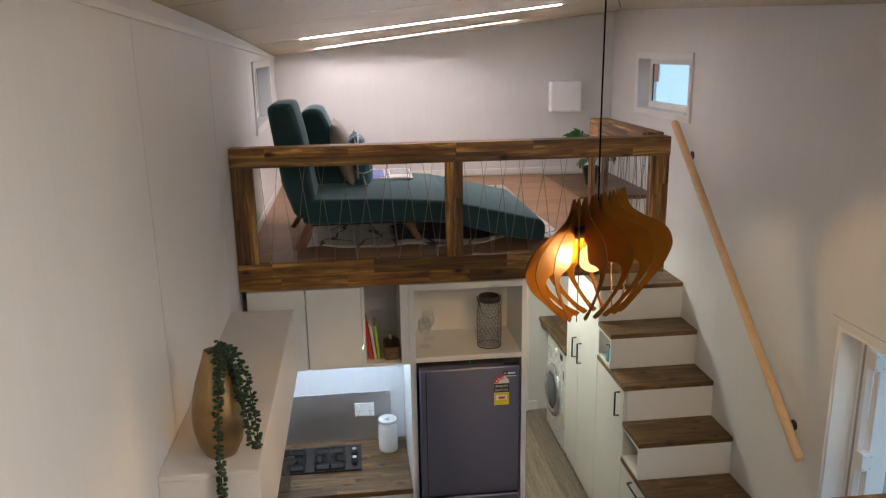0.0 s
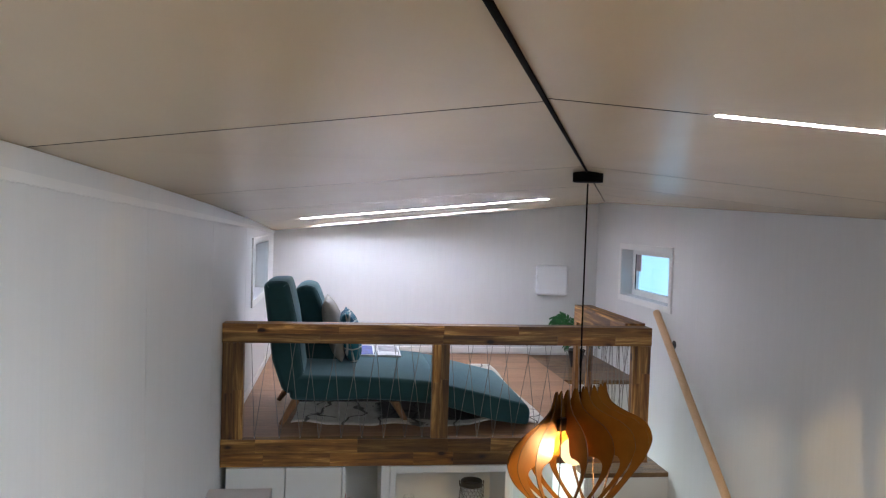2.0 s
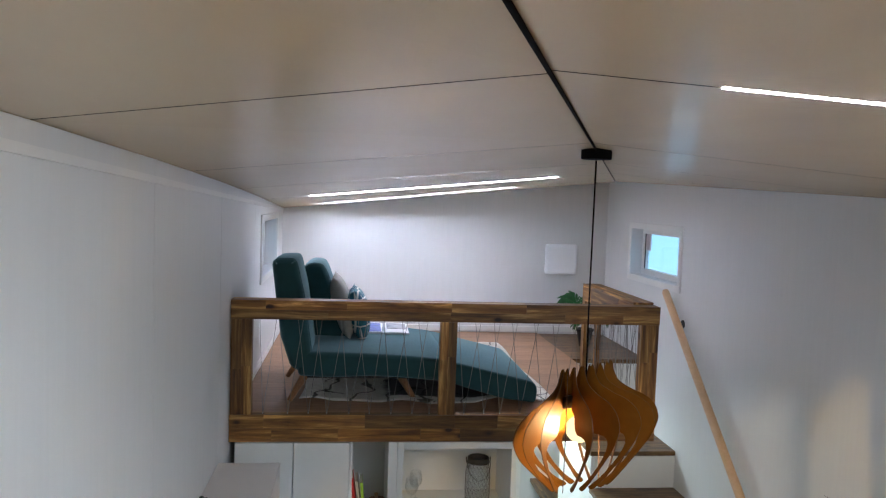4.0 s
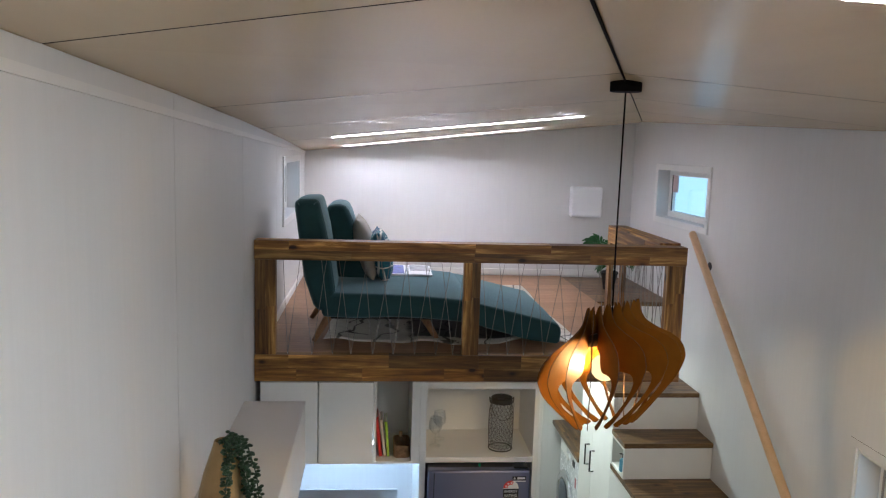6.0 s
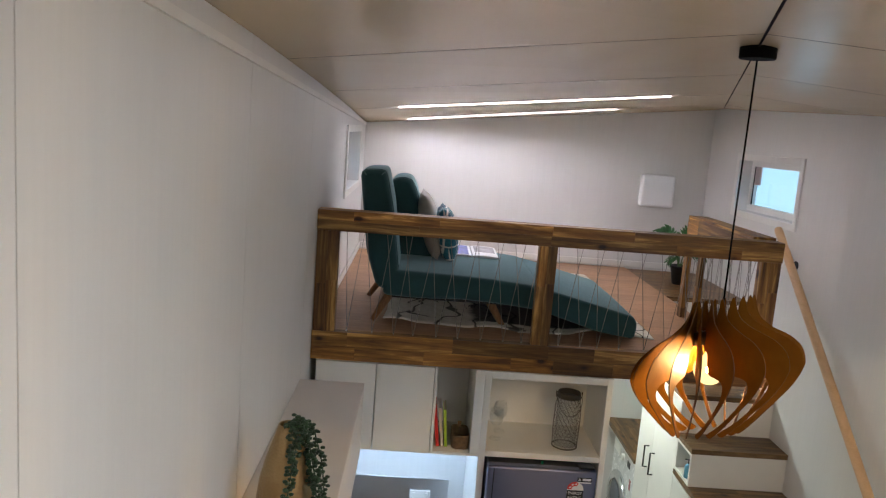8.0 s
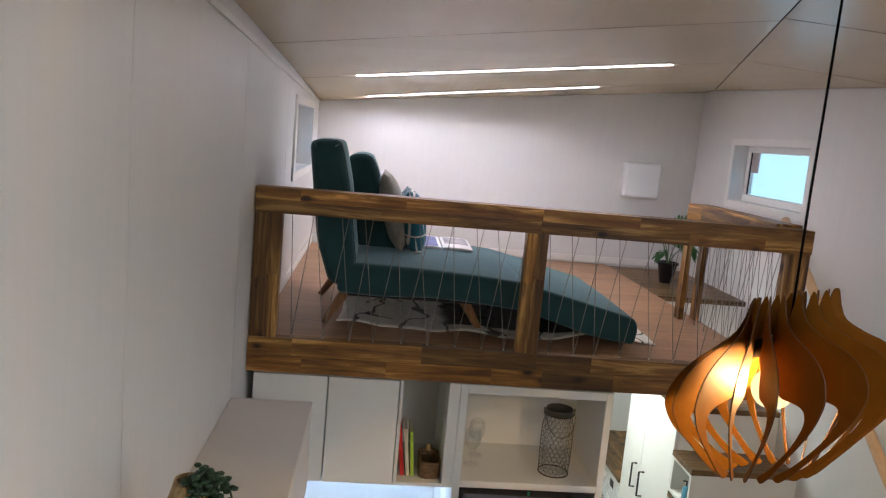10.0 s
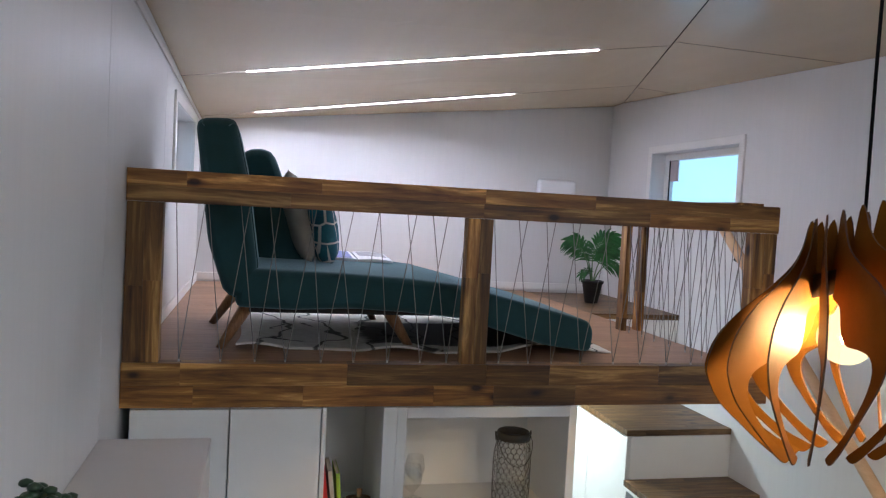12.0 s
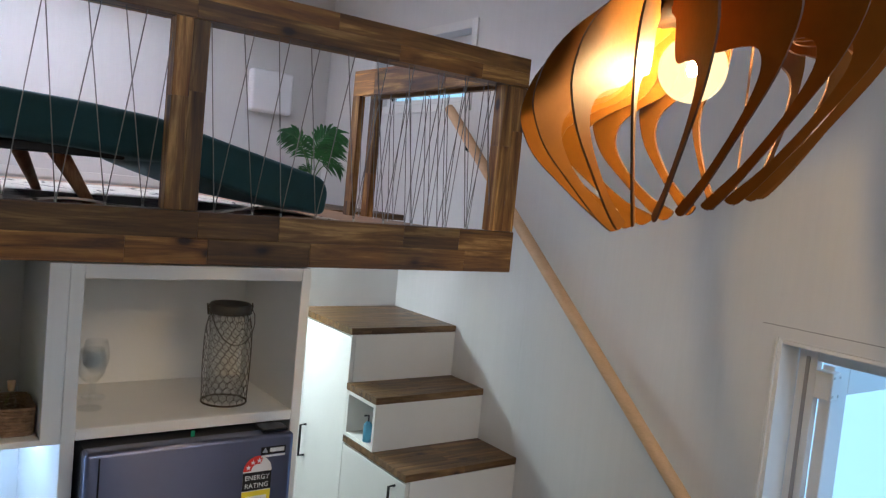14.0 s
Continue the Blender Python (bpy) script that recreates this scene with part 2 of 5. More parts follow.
def planks(parent, lo, hi, along, rows, across, mats, seed, length=(0.22, 0.5), bev=0.0012, name="plank"):
    """Butcher-block boarding: staggered staves side by side over the box lo-hi, across the axis given."""
    rnd = random.Random(seed)
    for r in range(rows):
        a0 = lo[across] + (hi[across] - lo[across]) * r / rows
        a1 = lo[across] + (hi[across] - lo[across]) * (r + 1) / rows
        p = lo[along]
        end = hi[along]
        q = p + rnd.uniform(0.1, length[1])
        while p < end - 1e-4:
            if end - q < 0.09:
                q = end
            c0, c1 = list(lo), list(hi)
            c0[across], c1[across] = a0, a1
            c0[along], c1[along] = p, q
            out = rnd.uniform(0, 0.0006)
            c0 = [c - (out if k not in (along, across) else 0) for k, c in enumerate(c0)]
            part(name, box(c0[0], c1[0], c0[1], c1[1], c0[2], c1[2], bev), mats[along], parent)
            p, q = q, min(end, q + rnd.uniform(*length))


# ---- the room's shell ----
XR, YB, YF = 2.79, 2.66, -5.10
FOLD = (1.873, 0.366)


def ceil_z(x, y):
    d = x - FOLD[0] - FOLD[1] * y
    return 3.536 + 0.005 * y + ((0.087 + 0.0095 * (y + 0.29 * x)) * d if d < 0 else -0.10 * d)


def wall_mesh(x0, x1, y0, y1, tops, holes, axis, over=0.12):
    """A slab drawn along axis 0 or 1 up to the ceiling, with holes (a0, a1, z0, z1) through it."""
    bm = bmesh.new()
    lo, hi = (x0, x1) if axis == 0 else (y0, y1)
    cuts = sorted({c for c in (lo, hi, *[h[0] for h in holes], *[h[1] for h in holes], *tops) if lo <= c <= hi})
    for a, b in zip(cuts, cuts[1:]):
        spans = sorted([(h[2], h[3]) for h in holes if h[0] <= a + 1e-6 and h[1] >= b - 1e-6])
        z = 0.0
        for s0, s1 in spans + [(None, None)]:
            if s0 is not None and s0 - z < 1e-4:
                z = s1
                continue
            tmp = bmesh.new()
            bmesh.ops.create_cube(tmp, size=1)
            for v in tmp.verts:
                t = v.co.z > 0
                fx = x0 + (v.co.x + 0.5) * (x1 - x0) if axis == 1 else a + (v.co.x + 0.5) * (b - a)
                fy = y0 + (v.co.y + 0.5) * (y1 - y0) if axis == 0 else a + (v.co.y + 0.5) * (b - a)
                cx, cy = min(max(fx, 0), XR), min(max(fy, YF), YB)
                v.co = Vector((fx, fy, z if not t else (s0 if s0 is not None else ceil_z(cx, cy) + over)))
            merge(bm, tmp)
            if s0 is not None:
                z = s1
    return bm


def wall(name, label, x0, x1, y0, y1, tops, holes, axis):
    return tagged(put(wall_mesh(x0, x1, y0, y1, tops, holes, axis), name, M_WALL), label, "wall", "", "structure")


WIN = (1.13, 2.04, 2.81, 3.17)
WIN_L = (1.205, 2.15, 2.80, 3.16)
DOOR = (-1.62, -0.648, 0.0, 1.992)
wall_left = wall("wall_left", "white painted plywood side wall with a small window", -0.14, -0.006, YF - 0.14, YB + 0.14, [], [WIN_L], 1)
wall_right = wall("wall_right", "white painted plywood side wall with door and window", XR + 0.006, XR + 0.14, YF - 0.14, YB + 0.14, [], [WIN, DOOR], 1)
wall_back = wall("wall_back", "white painted plywood end wall of the loft", -0.006, XR + 0.006, YB + 0.0055, YB + 0.14, [FOLD[0] + FOLD[1] * YB], [], 0)
wall_front = wall("wall_front", "white painted plywood end wall", -0.006, XR + 0.006, YF - 0.14, YF, [0.2], [], 0)


# seams of the plywood sheets on either side of the fold: y + m * x = c, and the stretch of x lit by a strip
GAP, SLOT = 0.0036, 0.0085
LIT_SEAMS = {"far": (1.41, 0.29, (0.30, 1.85)), "end": (2.545, 0.289, (0.33, 1.83)), "near": (-2.45, 0.37, (1.075, 2.62)), "rear_unseen": (-3.60, 0.37, (1.75, 2.70))}
SEAMS = {-1: [(-3.62, 0.46, None), (-2.33, 0.475, None), (-0.93, 0.45, None), (0.25, 0.37, None), LIT_SEAMS["far"], LIT_SEAMS["end"]],
         1: [LIT_SEAMS["rear_unseen"], LIT_SEAMS["near"], (-1.03, 0.37, None), (0.20, 0.37, None), (1.56, 0.40, None), (2.66, 0.3, None)]}


def ceiling():
    """Two sloping plywood planes that meet in a diagonal fold, in sheets with open joints."""
    bm = bmesh.new()

    def sheet(poly, lift, thick, slot=0):
        lowv = [bm.verts.new((x, y, ceil_z(x, y) + lift)) for x, y in poly]
        topv = [bm.verts.new((x, y, ceil_z(x, y) + lift + thick)) for x, y in poly]
        bm.faces.new(lowv[::-1]).material_index = slot
        bm.faces.new(topv)
        n = len(poly)
        for k in range(n):
            bm.faces.new((lowv[k], lowv[(k + 1) % n], topv[(k + 1) % n], topv[k])).material_index = 1

    def clip(poly, f):
        out = []
        for k, p in enumerate(poly):
            q = poly[(k + 1) % len(poly)]
            fp, fq = f(p), f(q)
            if fp >= 0:
                out.append(p)
            if fp * fq < 0:
                s = fp / (fp - fq)
                out.append((p[0] + (q[0] - p[0]) * s, p[1] + (q[1] - p[1]) * s))
        return out
    room = [(-0.02, YF - 0.02), (XR + 0.02, YF - 0.02), (XR + 0.02, YB + 0.02), (-0.02, YB + 0.02)]
    for side in (-1, 1):
        half = clip(room, lambda p: side * (p[0] - FOLD[0] - FOLD[1] * p[1]) - 0.0025)
        seams = [(-9, 0.3, None)] + SEAMS[side] + [(9, 0.3, None)]
        for (c0, m0, lit0), (c1, m1, lit1) in zip(seams, seams[1:]):
            g0, g1 = (SLOT if lit0 else GAP), (SLOT if lit1 else GAP)
            piece = clip(half, lambda p: p[1] + m0 * p[0] - c0 - g0)
            piece = clip(piece, lambda p: c1 - g1 - p[1] - m1 * p[0])
            if len(piece) > 2:
                sheet(piece, 0, 0.012)
        # slips of plywood that narrow a lit seam to a plain joint beyond its strip
        for c, m, lit in SEAMS[side]:
            if not lit:
                continue
            for lo, hi in ((-SLOT, -GAP), (GAP, SLOT)):
                band = clip(clip(half, lambda p: p[1] + m * p[0] - c - lo), lambda p: c + hi - p[1] - m * p[0])
                for end in (clip(band, lambda p: lit[0] - p[0]), clip(band, lambda p: p[0] - lit[1])):
                    if len(end) > 2:
                        sheet(end, 0, 0.012)
        behind = clip(room, lambda p: side * (p[0] - FOLD[0] - FOLD[1] * p[1]))
        for (c0, m0, _), (c1, m1, _) in zip(seams, seams[1:]):
            piece = clip(clip(behind, lambda p: p[1] + m0 * p[0] - c0), lambda p: c1 - p[1] - m1 * p[0])
            if len(piece) > 2:
                sheet(piece, 0.016, 0.10, 1)
    bmesh.ops.recalc_face_normals(bm, faces=bm.faces[:])
    ob = put(bm, "ceiling", M_CEIL)
    ob.data.materials.append(M_JOINT)
    return tagged(ob, "pale satin plywood ceiling folded along a diagonal ridge", "ceiling", "", "structure")


ceiling()
cable = [(FOLD[0] + FOLD[1] * y, y, 3.531 + 0.005 * y) for y in (YF + 0.02, -3.4, -1.32)]
tagged(put(tube(cable, 0.003, 8), "ceiling_cable", M_BLACKGAP), "black power cable running along the ceiling fold", "cable")

# ground floor, boards laid along the room
floor = tagged(put(box(-0.14, XR + 0.14, YF - 0.14, YB + 0.14, -0.12, -0.012), "floor", M_BLACKGAP), "grey-brown oak plank floor", "floor", "", "structure")
# near loft on which the walk starts, and the stair down from it
tagged(put(box(0, XR, YF, -2.95, 1.83, 1.95, 0.004), "near_loft_floor", M_TREAD[1]), "dark timber floor of the near loft", "floor", "", "structure")
tagged(put(box(1.05, XR, -2.949, -1.862, 1.83, 1.95, 0.004), "near_loft_edge", M_TREAD[1]), "dark timber edge of the near loft", "floor", "", "structure")


def stair_steps(name, label, x0, x1, rows, mat, parent=None):
    st = thing(name, (x0, rows[0][0], 0), label, "stairs", "", "structure")
    for y0, y1, z in rows:
        part("tread", box(x0, x1, y0, y1, z - 0.03, z, 0.003), mat, st)
        part("riser", box(x0, x1, y1 - 0.03, y1 - 0.005, 0, z - 0.031, 0.002), M_WHITE, st)
    return st


near = [(-2.95 + 0.28 * k, -2.95 + 0.28 * (k + 1), 1.95 - 0.2437 * (k + 1)) for k in range(7)]
stair_steps("near_stairs", "plain timber stair down from the near loft", 0.03, 1.03, near, M_TREAD[1])

# ---- far loft ----
ZL = 2.213
loft = tagged(put(box(0, 2.19, 0.056, YB, 2.10, ZL - 0.008), "loft_floor", M_BLACKGAP), "warm brown timber loft floor", "floor", "", "structure")


def window(name, x_in, sign, hole):
    """A small high window: reveal trim, white frame, pane with a vent tab."""
    y0, y1, z0, z1 = hole
    w = thing(name, (x_in, (y0 + y1) / 2, z0), "small white-framed window high in the wall", "window", "", "structure")
    f = x_in + sign * 0.085
    a, b = sorted((f, f + sign * 0.04))
    for n, c in (("frame", (y0, y1, z0, z0 + 0.045)), ("frame", (y0, y1, z1 - 0.04, z1)), ("frame", (y0, y0 + 0.045, z0 + 0.045, z1 - 0.04)), ("frame", (y1 - 0.045, y1, z0 + 0.045, z1 - 0.04))):
        part(n, box(a, b, *c, 0.003), M_WHITE, w)
    g = x_in + sign * 0.108
    pane = part("pane", box(min(g, g + 0.004), max(g, g + 0.004), y0 + 0.045, y1 - 0.045, z0 + 0.045, z1 - 0.04), M_GLASS, w)
    pane.visible_shadow = False
    c, d = sorted((x_in, x_in - sign * 0.012))
    for q in ((y0 - 0.045, y0, z0 - 0.045, z1 + 0.045), (y1, y1 + 0.045, z0 - 0.045, z1 + 0.045), (y0, y1, z1, z1 + 0.045), (y0, y1, z0 - 0.045, z0)):
        part("trim", box(c, d, *q, 0.002), M_WHITE, w)
    return w


window("window_1", 0.0, -1, WIN_L)
w2 = window("window_2", XR, 1, WIN)
part("tab", box(XR + 0.096, XR + 0.106, 1.90, 1.99, 3.0, 3.13, 0.002), plain("paper_tab", (0.5, 0.42, 0.42), 0.7), w2, "faded sticker on the pane")
part("seal", box(XR + 0.092, XR + 0.098, 1.988, 1.996, 2.85, 3.14), M_BLACKGAP, w2)


def guard():
    """Timber guard of the loft: a front bay pair, a return along the stairwell, strung with cord."""
    g = thing("loft_guard", (0, 0, 2.10), "chunky acacia timber balustrade strung with zigzag cord", "balustrade")
    x1 = 2.20
    planks(g, (0.002, 0.0, 2.102), (x1, 0.055, 2.238), 0, 2, 2, M_RAIL, 3, (0.2, 0.55))
    planks(g, (0.002, 0.0, 2.720), (x1, 0.09, 2.816), 0, 2, 2, M_RAIL, 5, (0.3, 0.7))
    planks(g, (0.004, 0.004, 2.239), (0.106, 0.055, 2.719), 2, 2, 0, M_RAIL, 7, (0.25, 0.5))
    planks(g, (1.045, 0.004, 2.239), (1.130, 0.055, 2.719), 2, 2, 0, M_RAIL, 9, (0.3, 0.5))
    planks(g, (2.105, 0.004, 2.239), (2.198, 0.055, 2.719), 2, 2, 0, M_RAIL, 11, (0.2, 0.5))
    # return along the stairwell
    for xa, xb, s in ((2.085, 2.112, 13), (2.172, 2.199, 15)):
        planks(g, (xa, 0.092, 2.722), (xb, 1.0, 2.815), 1, 1, 2, M_RAIL, s, (0.3, 0.6))
        planks(g, (xa, 0.94, 2.12), (xb, 1.0, 2.721), 2, 1, 0, M_RAIL, s + 1, (0.3, 0.6))
    planks(g, (2.086, 0.092, 2.8155), (2.198, 1.0, 2.828), 1, 2, 0, M_RAIL, 21, (0.3, 0.6))
    part("bottom_rail", box(2.165, 2.199, 0.06, 1.0, 2.10, 2.20, 0.002), M_RAIL[1], g)
    cord = plain("cord", (0.25, 0.24, 0.22), 0.7)
    pin = plain("pin", (0.5, 0.48, 0.45), 0.35, 1.0)

    def lace(ax, fixed, lo, hi, step, z0, z1, seed):
        rnd = random.Random(seed)

        def pt(u, z):
            return (u, fixed, z) if ax == 0 else (fixed, u, z)
        bots = [lo + step * (k + 0.2) + rnd.uniform(-0.012, 0.012) for k in range(int((hi - lo) / step) + 1)]
        for b in bots:
            for d in (0.072 + rnd.uniform(-0.012, 0.012), -0.058 + rnd.uniform(-0.012, 0.012)):
                t = min(max(b + d, lo - 0.01), hi + 0.01)
                part("cord", tube([pt(b, z0), pt(t, z1)], 0.0015, 5), cord, g)
        for b in bots:
            part("pin", tube([pt(b, z0 - 0.004), pt(b, z0 + 0.010)], 0.0032, 6), pin, g)
    lace(0, 0.03, 0.15, 1.04, 0.105, 2.236, 2.722, 1)
    lace(0, 0.03, 1.15, 2.10, 0.105, 2.236, 2.722, 2)
    lace(1, 2.098, 0.12, 0.93, 0.125, ZL, 2.722, 3)
    lace(1, 2.185, 0.10, 0.93, 0.125, 2.20, 2.722, 4)
    return g


guard()

# ---- storage stair ----
XS = 2.205
RISE = [(1.60, 2.205), (1.03, 1.70), (0.77, 1.45), (0.497, 1.21), (0.205, 0.975), (-0.07, 0.73), (-0.34, 0.485), (-0.61, 0.24)]


def carcass(name, label, y0, y1, top, doors, plinth=0.07):
    c = thing(name, (XS, y0, 0), label, "cabinet", "stair cabinets")
    part("body", box(XS + 0.02, XR - 0.002, y0, y1, 0.002, top, 0.002), M_CUP, c)
    for a, b, z0, z1, hy, h0, h1 in doors:
        d = part("door", box(XS, XS + 0.018, a + 0.002, b - 0.002, z0, z1, 0.0015), M_CUP, c)
        if h0 is not None:
            hb = tube([(XS, hy, h0), (XS - 0.03, hy, h0), (XS - 0.03, hy, h1), (XS, hy, h1)], 0.006, 8)
            part("handle", hb, M_BLACK, d, "black bar handle")
    return c


carcass("stair_cabinet", "tall white cupboard built under the stair with two doors", 1.03, 1.79, 1.668, [(1.03, 1.475, 0.07, 1.66, 1.41, 0.985, 1.14), (1.475, 1.79, 0.07, 1.66, 1.54, 0.985, 1.14)])
carcass("stair_cabinet", "white cupboard under the stair with a black bar handle", 0.497, 1.03, 1.178, [(0.497, 1.03, 0.07, 1.17, 0.575, 0.98, 1.14)])
c3 = carcass("stair_cabinet", "low white drawer unit under the stair", -0.07, 0.497, 0.698, [(-0.07, 0.497, 0.37, 0.69, 0, None, None), (-0.07, 0.497, 0.07, 0.365, 0, None, None)])
hb = tube([(XS, 0.13, 0.66), (XS - 0.03, 0.13, 0.66), (XS - 0.03, 0.30, 0.66), (XS, 0.30, 0.66)], 0.006, 8)
part("handle", hb, M_BLACK, c3, "black bar handle")
carcass("stair_cabinet", "lowest white box of the stair", -0.61, -0.07, 0.208, [(-0.61, -0.07, 0.03, 0.2, 0, None, None)])


def cubby(y0, y1, z0, z1):
    c = thing("stair_cubby", (XS, y0, z0), "open white cubbyhole under a stair tread", "shelf", "stair cubbies")
    t = 0.018
    part("side", box(XS, XR - 0.002, y0, y0 + t, z0, z1, 0.001), M_CUP, c)
    part("side", box(XS, XR - 0.002, y1 - t, y1, z0, z1, 0.001), M_CUP, c)
    part("base", box(XS, XR - 0.002, y0 + t, y1 - t, z0, z0 + t, 0.001), M_CUP, c)
    part("top", box(XS, XR - 0.002, y0 + t, y1 - t, z1 - t, z1, 0.001), M_CUP, c)
    part("back", box(XS + 0.25, XS + 0.265, y0 + t, y1 - t, z0 + t, z1 - t, 0.001), M_CUP, c)


cubby(0.775, 1.03, 1.2105, 1.4195)
cubby(0.21, 0.497, 0.7305, 0.9445)
cubby(-0.335, -0.07, 0.2405, 0.4545)
up = thing("upper_risers", (XS, 1.03, 1.70), "white upper risers and side of the stair", "stairs", "", "structure")
part("riser", box(XS + 0.004, XR - 0.002, 1.605, 1.625, 1.7005, 2.174), M_WHITE, up)
part("side", box(XS - 0.012, XS + 0.003, 1.60, YB, 1.672, 2.174), M_WHITE, up)
part("riser", box(XS + 0.004, XR - 0.002, 1.036, 1.056, 1.4505, 1.668), M_WHITE, up)
ENDS = {2.205: YB - 0.002, 1.70: 1.598, 1.45: 1.034, 1.21: 1.029, 0.975: 0.497, 0.73: 0.496, 0.485: -0.07, 0.24: -0.071}
for k, (y, z) in enumerate(RISE):
    tr = thing("stair_tread", (XS, y, z - 0.03), "dark acacia butcher-block stair tread", "stair tread", "stair treads")
    planks(tr, (XS - 0.004, y, z - 0.03), (XR - 0.002, ENDS[z], z), 0, max(3, round((ENDS[z] - y) / 0.045)), 1, M_TREAD, 30 + k, (0.2, 0.45), 0.0008)

# handrail on the wall
hr = thing("stair_handrail", (2.72, -0.565, 1.266), "round pale timber handrail on black wall brackets", "handrail")
part("rail", tube([(2.72, 1.175, 2.768), (2.72, 1.16, 2.755), (2.72, -0.55, 1.279), (2.72, -0.565, 1.266)], [0.023, 0.025, 0.025, 0.023], 18), M_PALE, hr)
for y in (1.0, -0.40):
    z = 1.266 + (y + 0.565) * (2.768 - 1.266) / 1.74
    b = tube([(XR - 0.004, y + 0.02, z - 0.05), (2.745, y + 0.02, z - 0.055), (2.722, y + 0.01, z - 0.045), (2.72, y, z - 0.02)], 0.007, 8)
    part("bracket", b, M_BLACK, hr, "black bracket")
    d = bmesh.new()
    tube([(XR - 0.006, y + 0.02, z - 0.05), (XR - 0.0005, y + 0.02, z - 0.05)], 0.028, 16, d)
    part("rosette", d, M_BLACK, hr)

# ---- kitchen under the loft ----
part_wall = tagged(put(box(0, 1.47, 0.645, 0.70, 0, 2.098), "wall_kitchen", M_WALL), "white kitchen back wall", "wall", "", "structure")
tagged(put(box(1.42, 1.47, 0.701, YB, 0, 2.098), "wall_bathroom", M_WALL), "white partition wall beside the passage", "wall", "", "structure")


def upper_cabinets():
    for a, b in ((0.03, 0.318), (0.321, 0.600)):
        c = thing("wall_cupboard", (a, 0, 1.66), "plain white handleless wall cupboard", "cupboard", "wall cupboards")
        part("body", box(a, b, 0.022, 0.644, 1.66, 2.098, 0.001), M_CUP, c)
        part("door", box(a + 0.001, b - 0.0015, 0.002, 0.020, 1.66, 2.095, 0.0015), M_CUP, c)
    s = thing("open_cupboard", (0.6, 0, 1.66), "open white shelf unit with books and a basket", "shelf")
    t = 0.014
    part("side", box(0.602, 0.602 + t, 0.002, 0.40, 1.66, 2.098, 0.001), M_CUP, s)
    part("side", box(0.812 - t, 0.8415, 0.002, 0.40, 1.66, 2.098, 0.001), M_CUP, s)
    part("base", box(0.602 + t, 0.812 - t, 0.002, 0.40, 1.66, 1.675, 0.001), M_CUP, s)
    part("back", box(0.602 + t, 0.812 - t, 0.40, 0.414, 1.66, 2.098, 0.001), M_CUP, s)
    h = thing("fridge_surround", (0.842, 0, 0), "white cabinet frame round the fridge with an open niche above", "cabinet")
    part("side", box(0.842, 0.874, 0.0, 0.644, 0.002, 2.098, 0.002), M_CUP, h)
    part("side", box(1.437, 1.466, 0.0, 0.70, 0.002, 2.098, 0.002), M_CUP, h)
    part("top", box(0.874, 1.437, 0.0, 0.40, 2.062, 2.098, 0.002), M_CUP, h)
    part("shelf", box(0.874, 1.437, 0.0, 0.42, 1.665, 1.694, 0.002), M_CUP, h)
    part("back", box(0.874, 1.437, 0.40, 0.415, 1.694, 2.062, 0.001), M_CUP, h)


upper_cabinets()
bench = thing("kitchen_bench", (0, 0.05, 0), "dark acacia block benchtop on white base cupboards", "bench")
part("base", box(0.002, 0.84, 0.09, 0.64, 0.002, 0.868, 0.002), M_CUP, bench)
part("door", box(0.42, 0.838, 0.07, 0.088, 0.1, 0.86, 0.002), M_CUP, bench)
part("door", box(0.004, 0.417, 0.07, 0.088, 0.1, 0.86, 0.002), M_CUP, bench)
top = thing("benchtop", (0, 0.05, 0.87), "dark acacia butcher-block kitchen worktop", "worktop")
planks(top, (0.002, 0.045, 0.869), (0.84, 0.643, 0.90), 0, 12, 1, M_TREAD, 77, (0.2, 0.5), 0.0006)
spl = tagged(put(box(0.02, 0.755, 0.636, 0.644, 0.902, 1.225, 0.001), "splashback", M_STEEL), "brushed stainless steel splashback behind the hob", "splashback")

fr = thing("fridge", (0.885, -0.08, 0), "dark grey steel fridge with an energy rating label", "fridge")
part("body", box(0.886, 1.412, -0.022, 0.56, 0.02, 1.648, 0.006), plain("fridge_side", (0.05, 0.05, 0.055), 0.5), fr)
for z0, z1 in ((0.915, 1.656), (0.05, 0.905)):
    part("door", box(0.884, 1.414, -0.082, -0.027, z0, z1, 0.010, seg=3), M_FRIDGE, fr)

wa = thing("washing_machine", (2.21, 1.81, 0), "white front-loading washing machine under a counter", "washing machine")
part("body", box(2.215, 2.77, 1.81, 2.41, 0.01, 0.86, 0.012, seg=3), plain("white_enamel", (0.82, 0.83, 0.84), 0.25), wa)
lc = thing("laundry_counter", (2.2, 1.795, 0.88), "dark acacia block counter over the washing machine", "worktop")
planks(lc, (2.195, 1.795, 0.885), (XR - 0.002, YB - 0.002, 0.915), 1, 10, 0, M_TREAD, 91, (0.3, 0.5), 0.0006)

# ledge box on the wall
lb = thing("wall_ledge", (0, -1.72, 1.78), "boxed white ledge along the wall", "shelf")
part("top", box(0.001, 0.283, -1.716, -0.290, 2.080, 2.098, 0.003), M_LEDGE, lb)
part("front", box(0.266, 0.282, -1.698, -0.308, 1.775, 2.0795, 0.002), M_LEDGE, lb)
part("end", box(0.001, 0.282, -1.715, -1.699, 1.775, 2.0795, 0.002), M_LEDGE, lb)
part("end", box(0.001, 0.282, -0.307, -0.291, 1.775, 2.0795, 0.002), M_LEDGE, lb)
part("base", box(0.001, 0.265, -1.698, -0.308, 1.775, 1.79, 0.002), M_LEDGE, lb)

# ---- ceiling lights ----


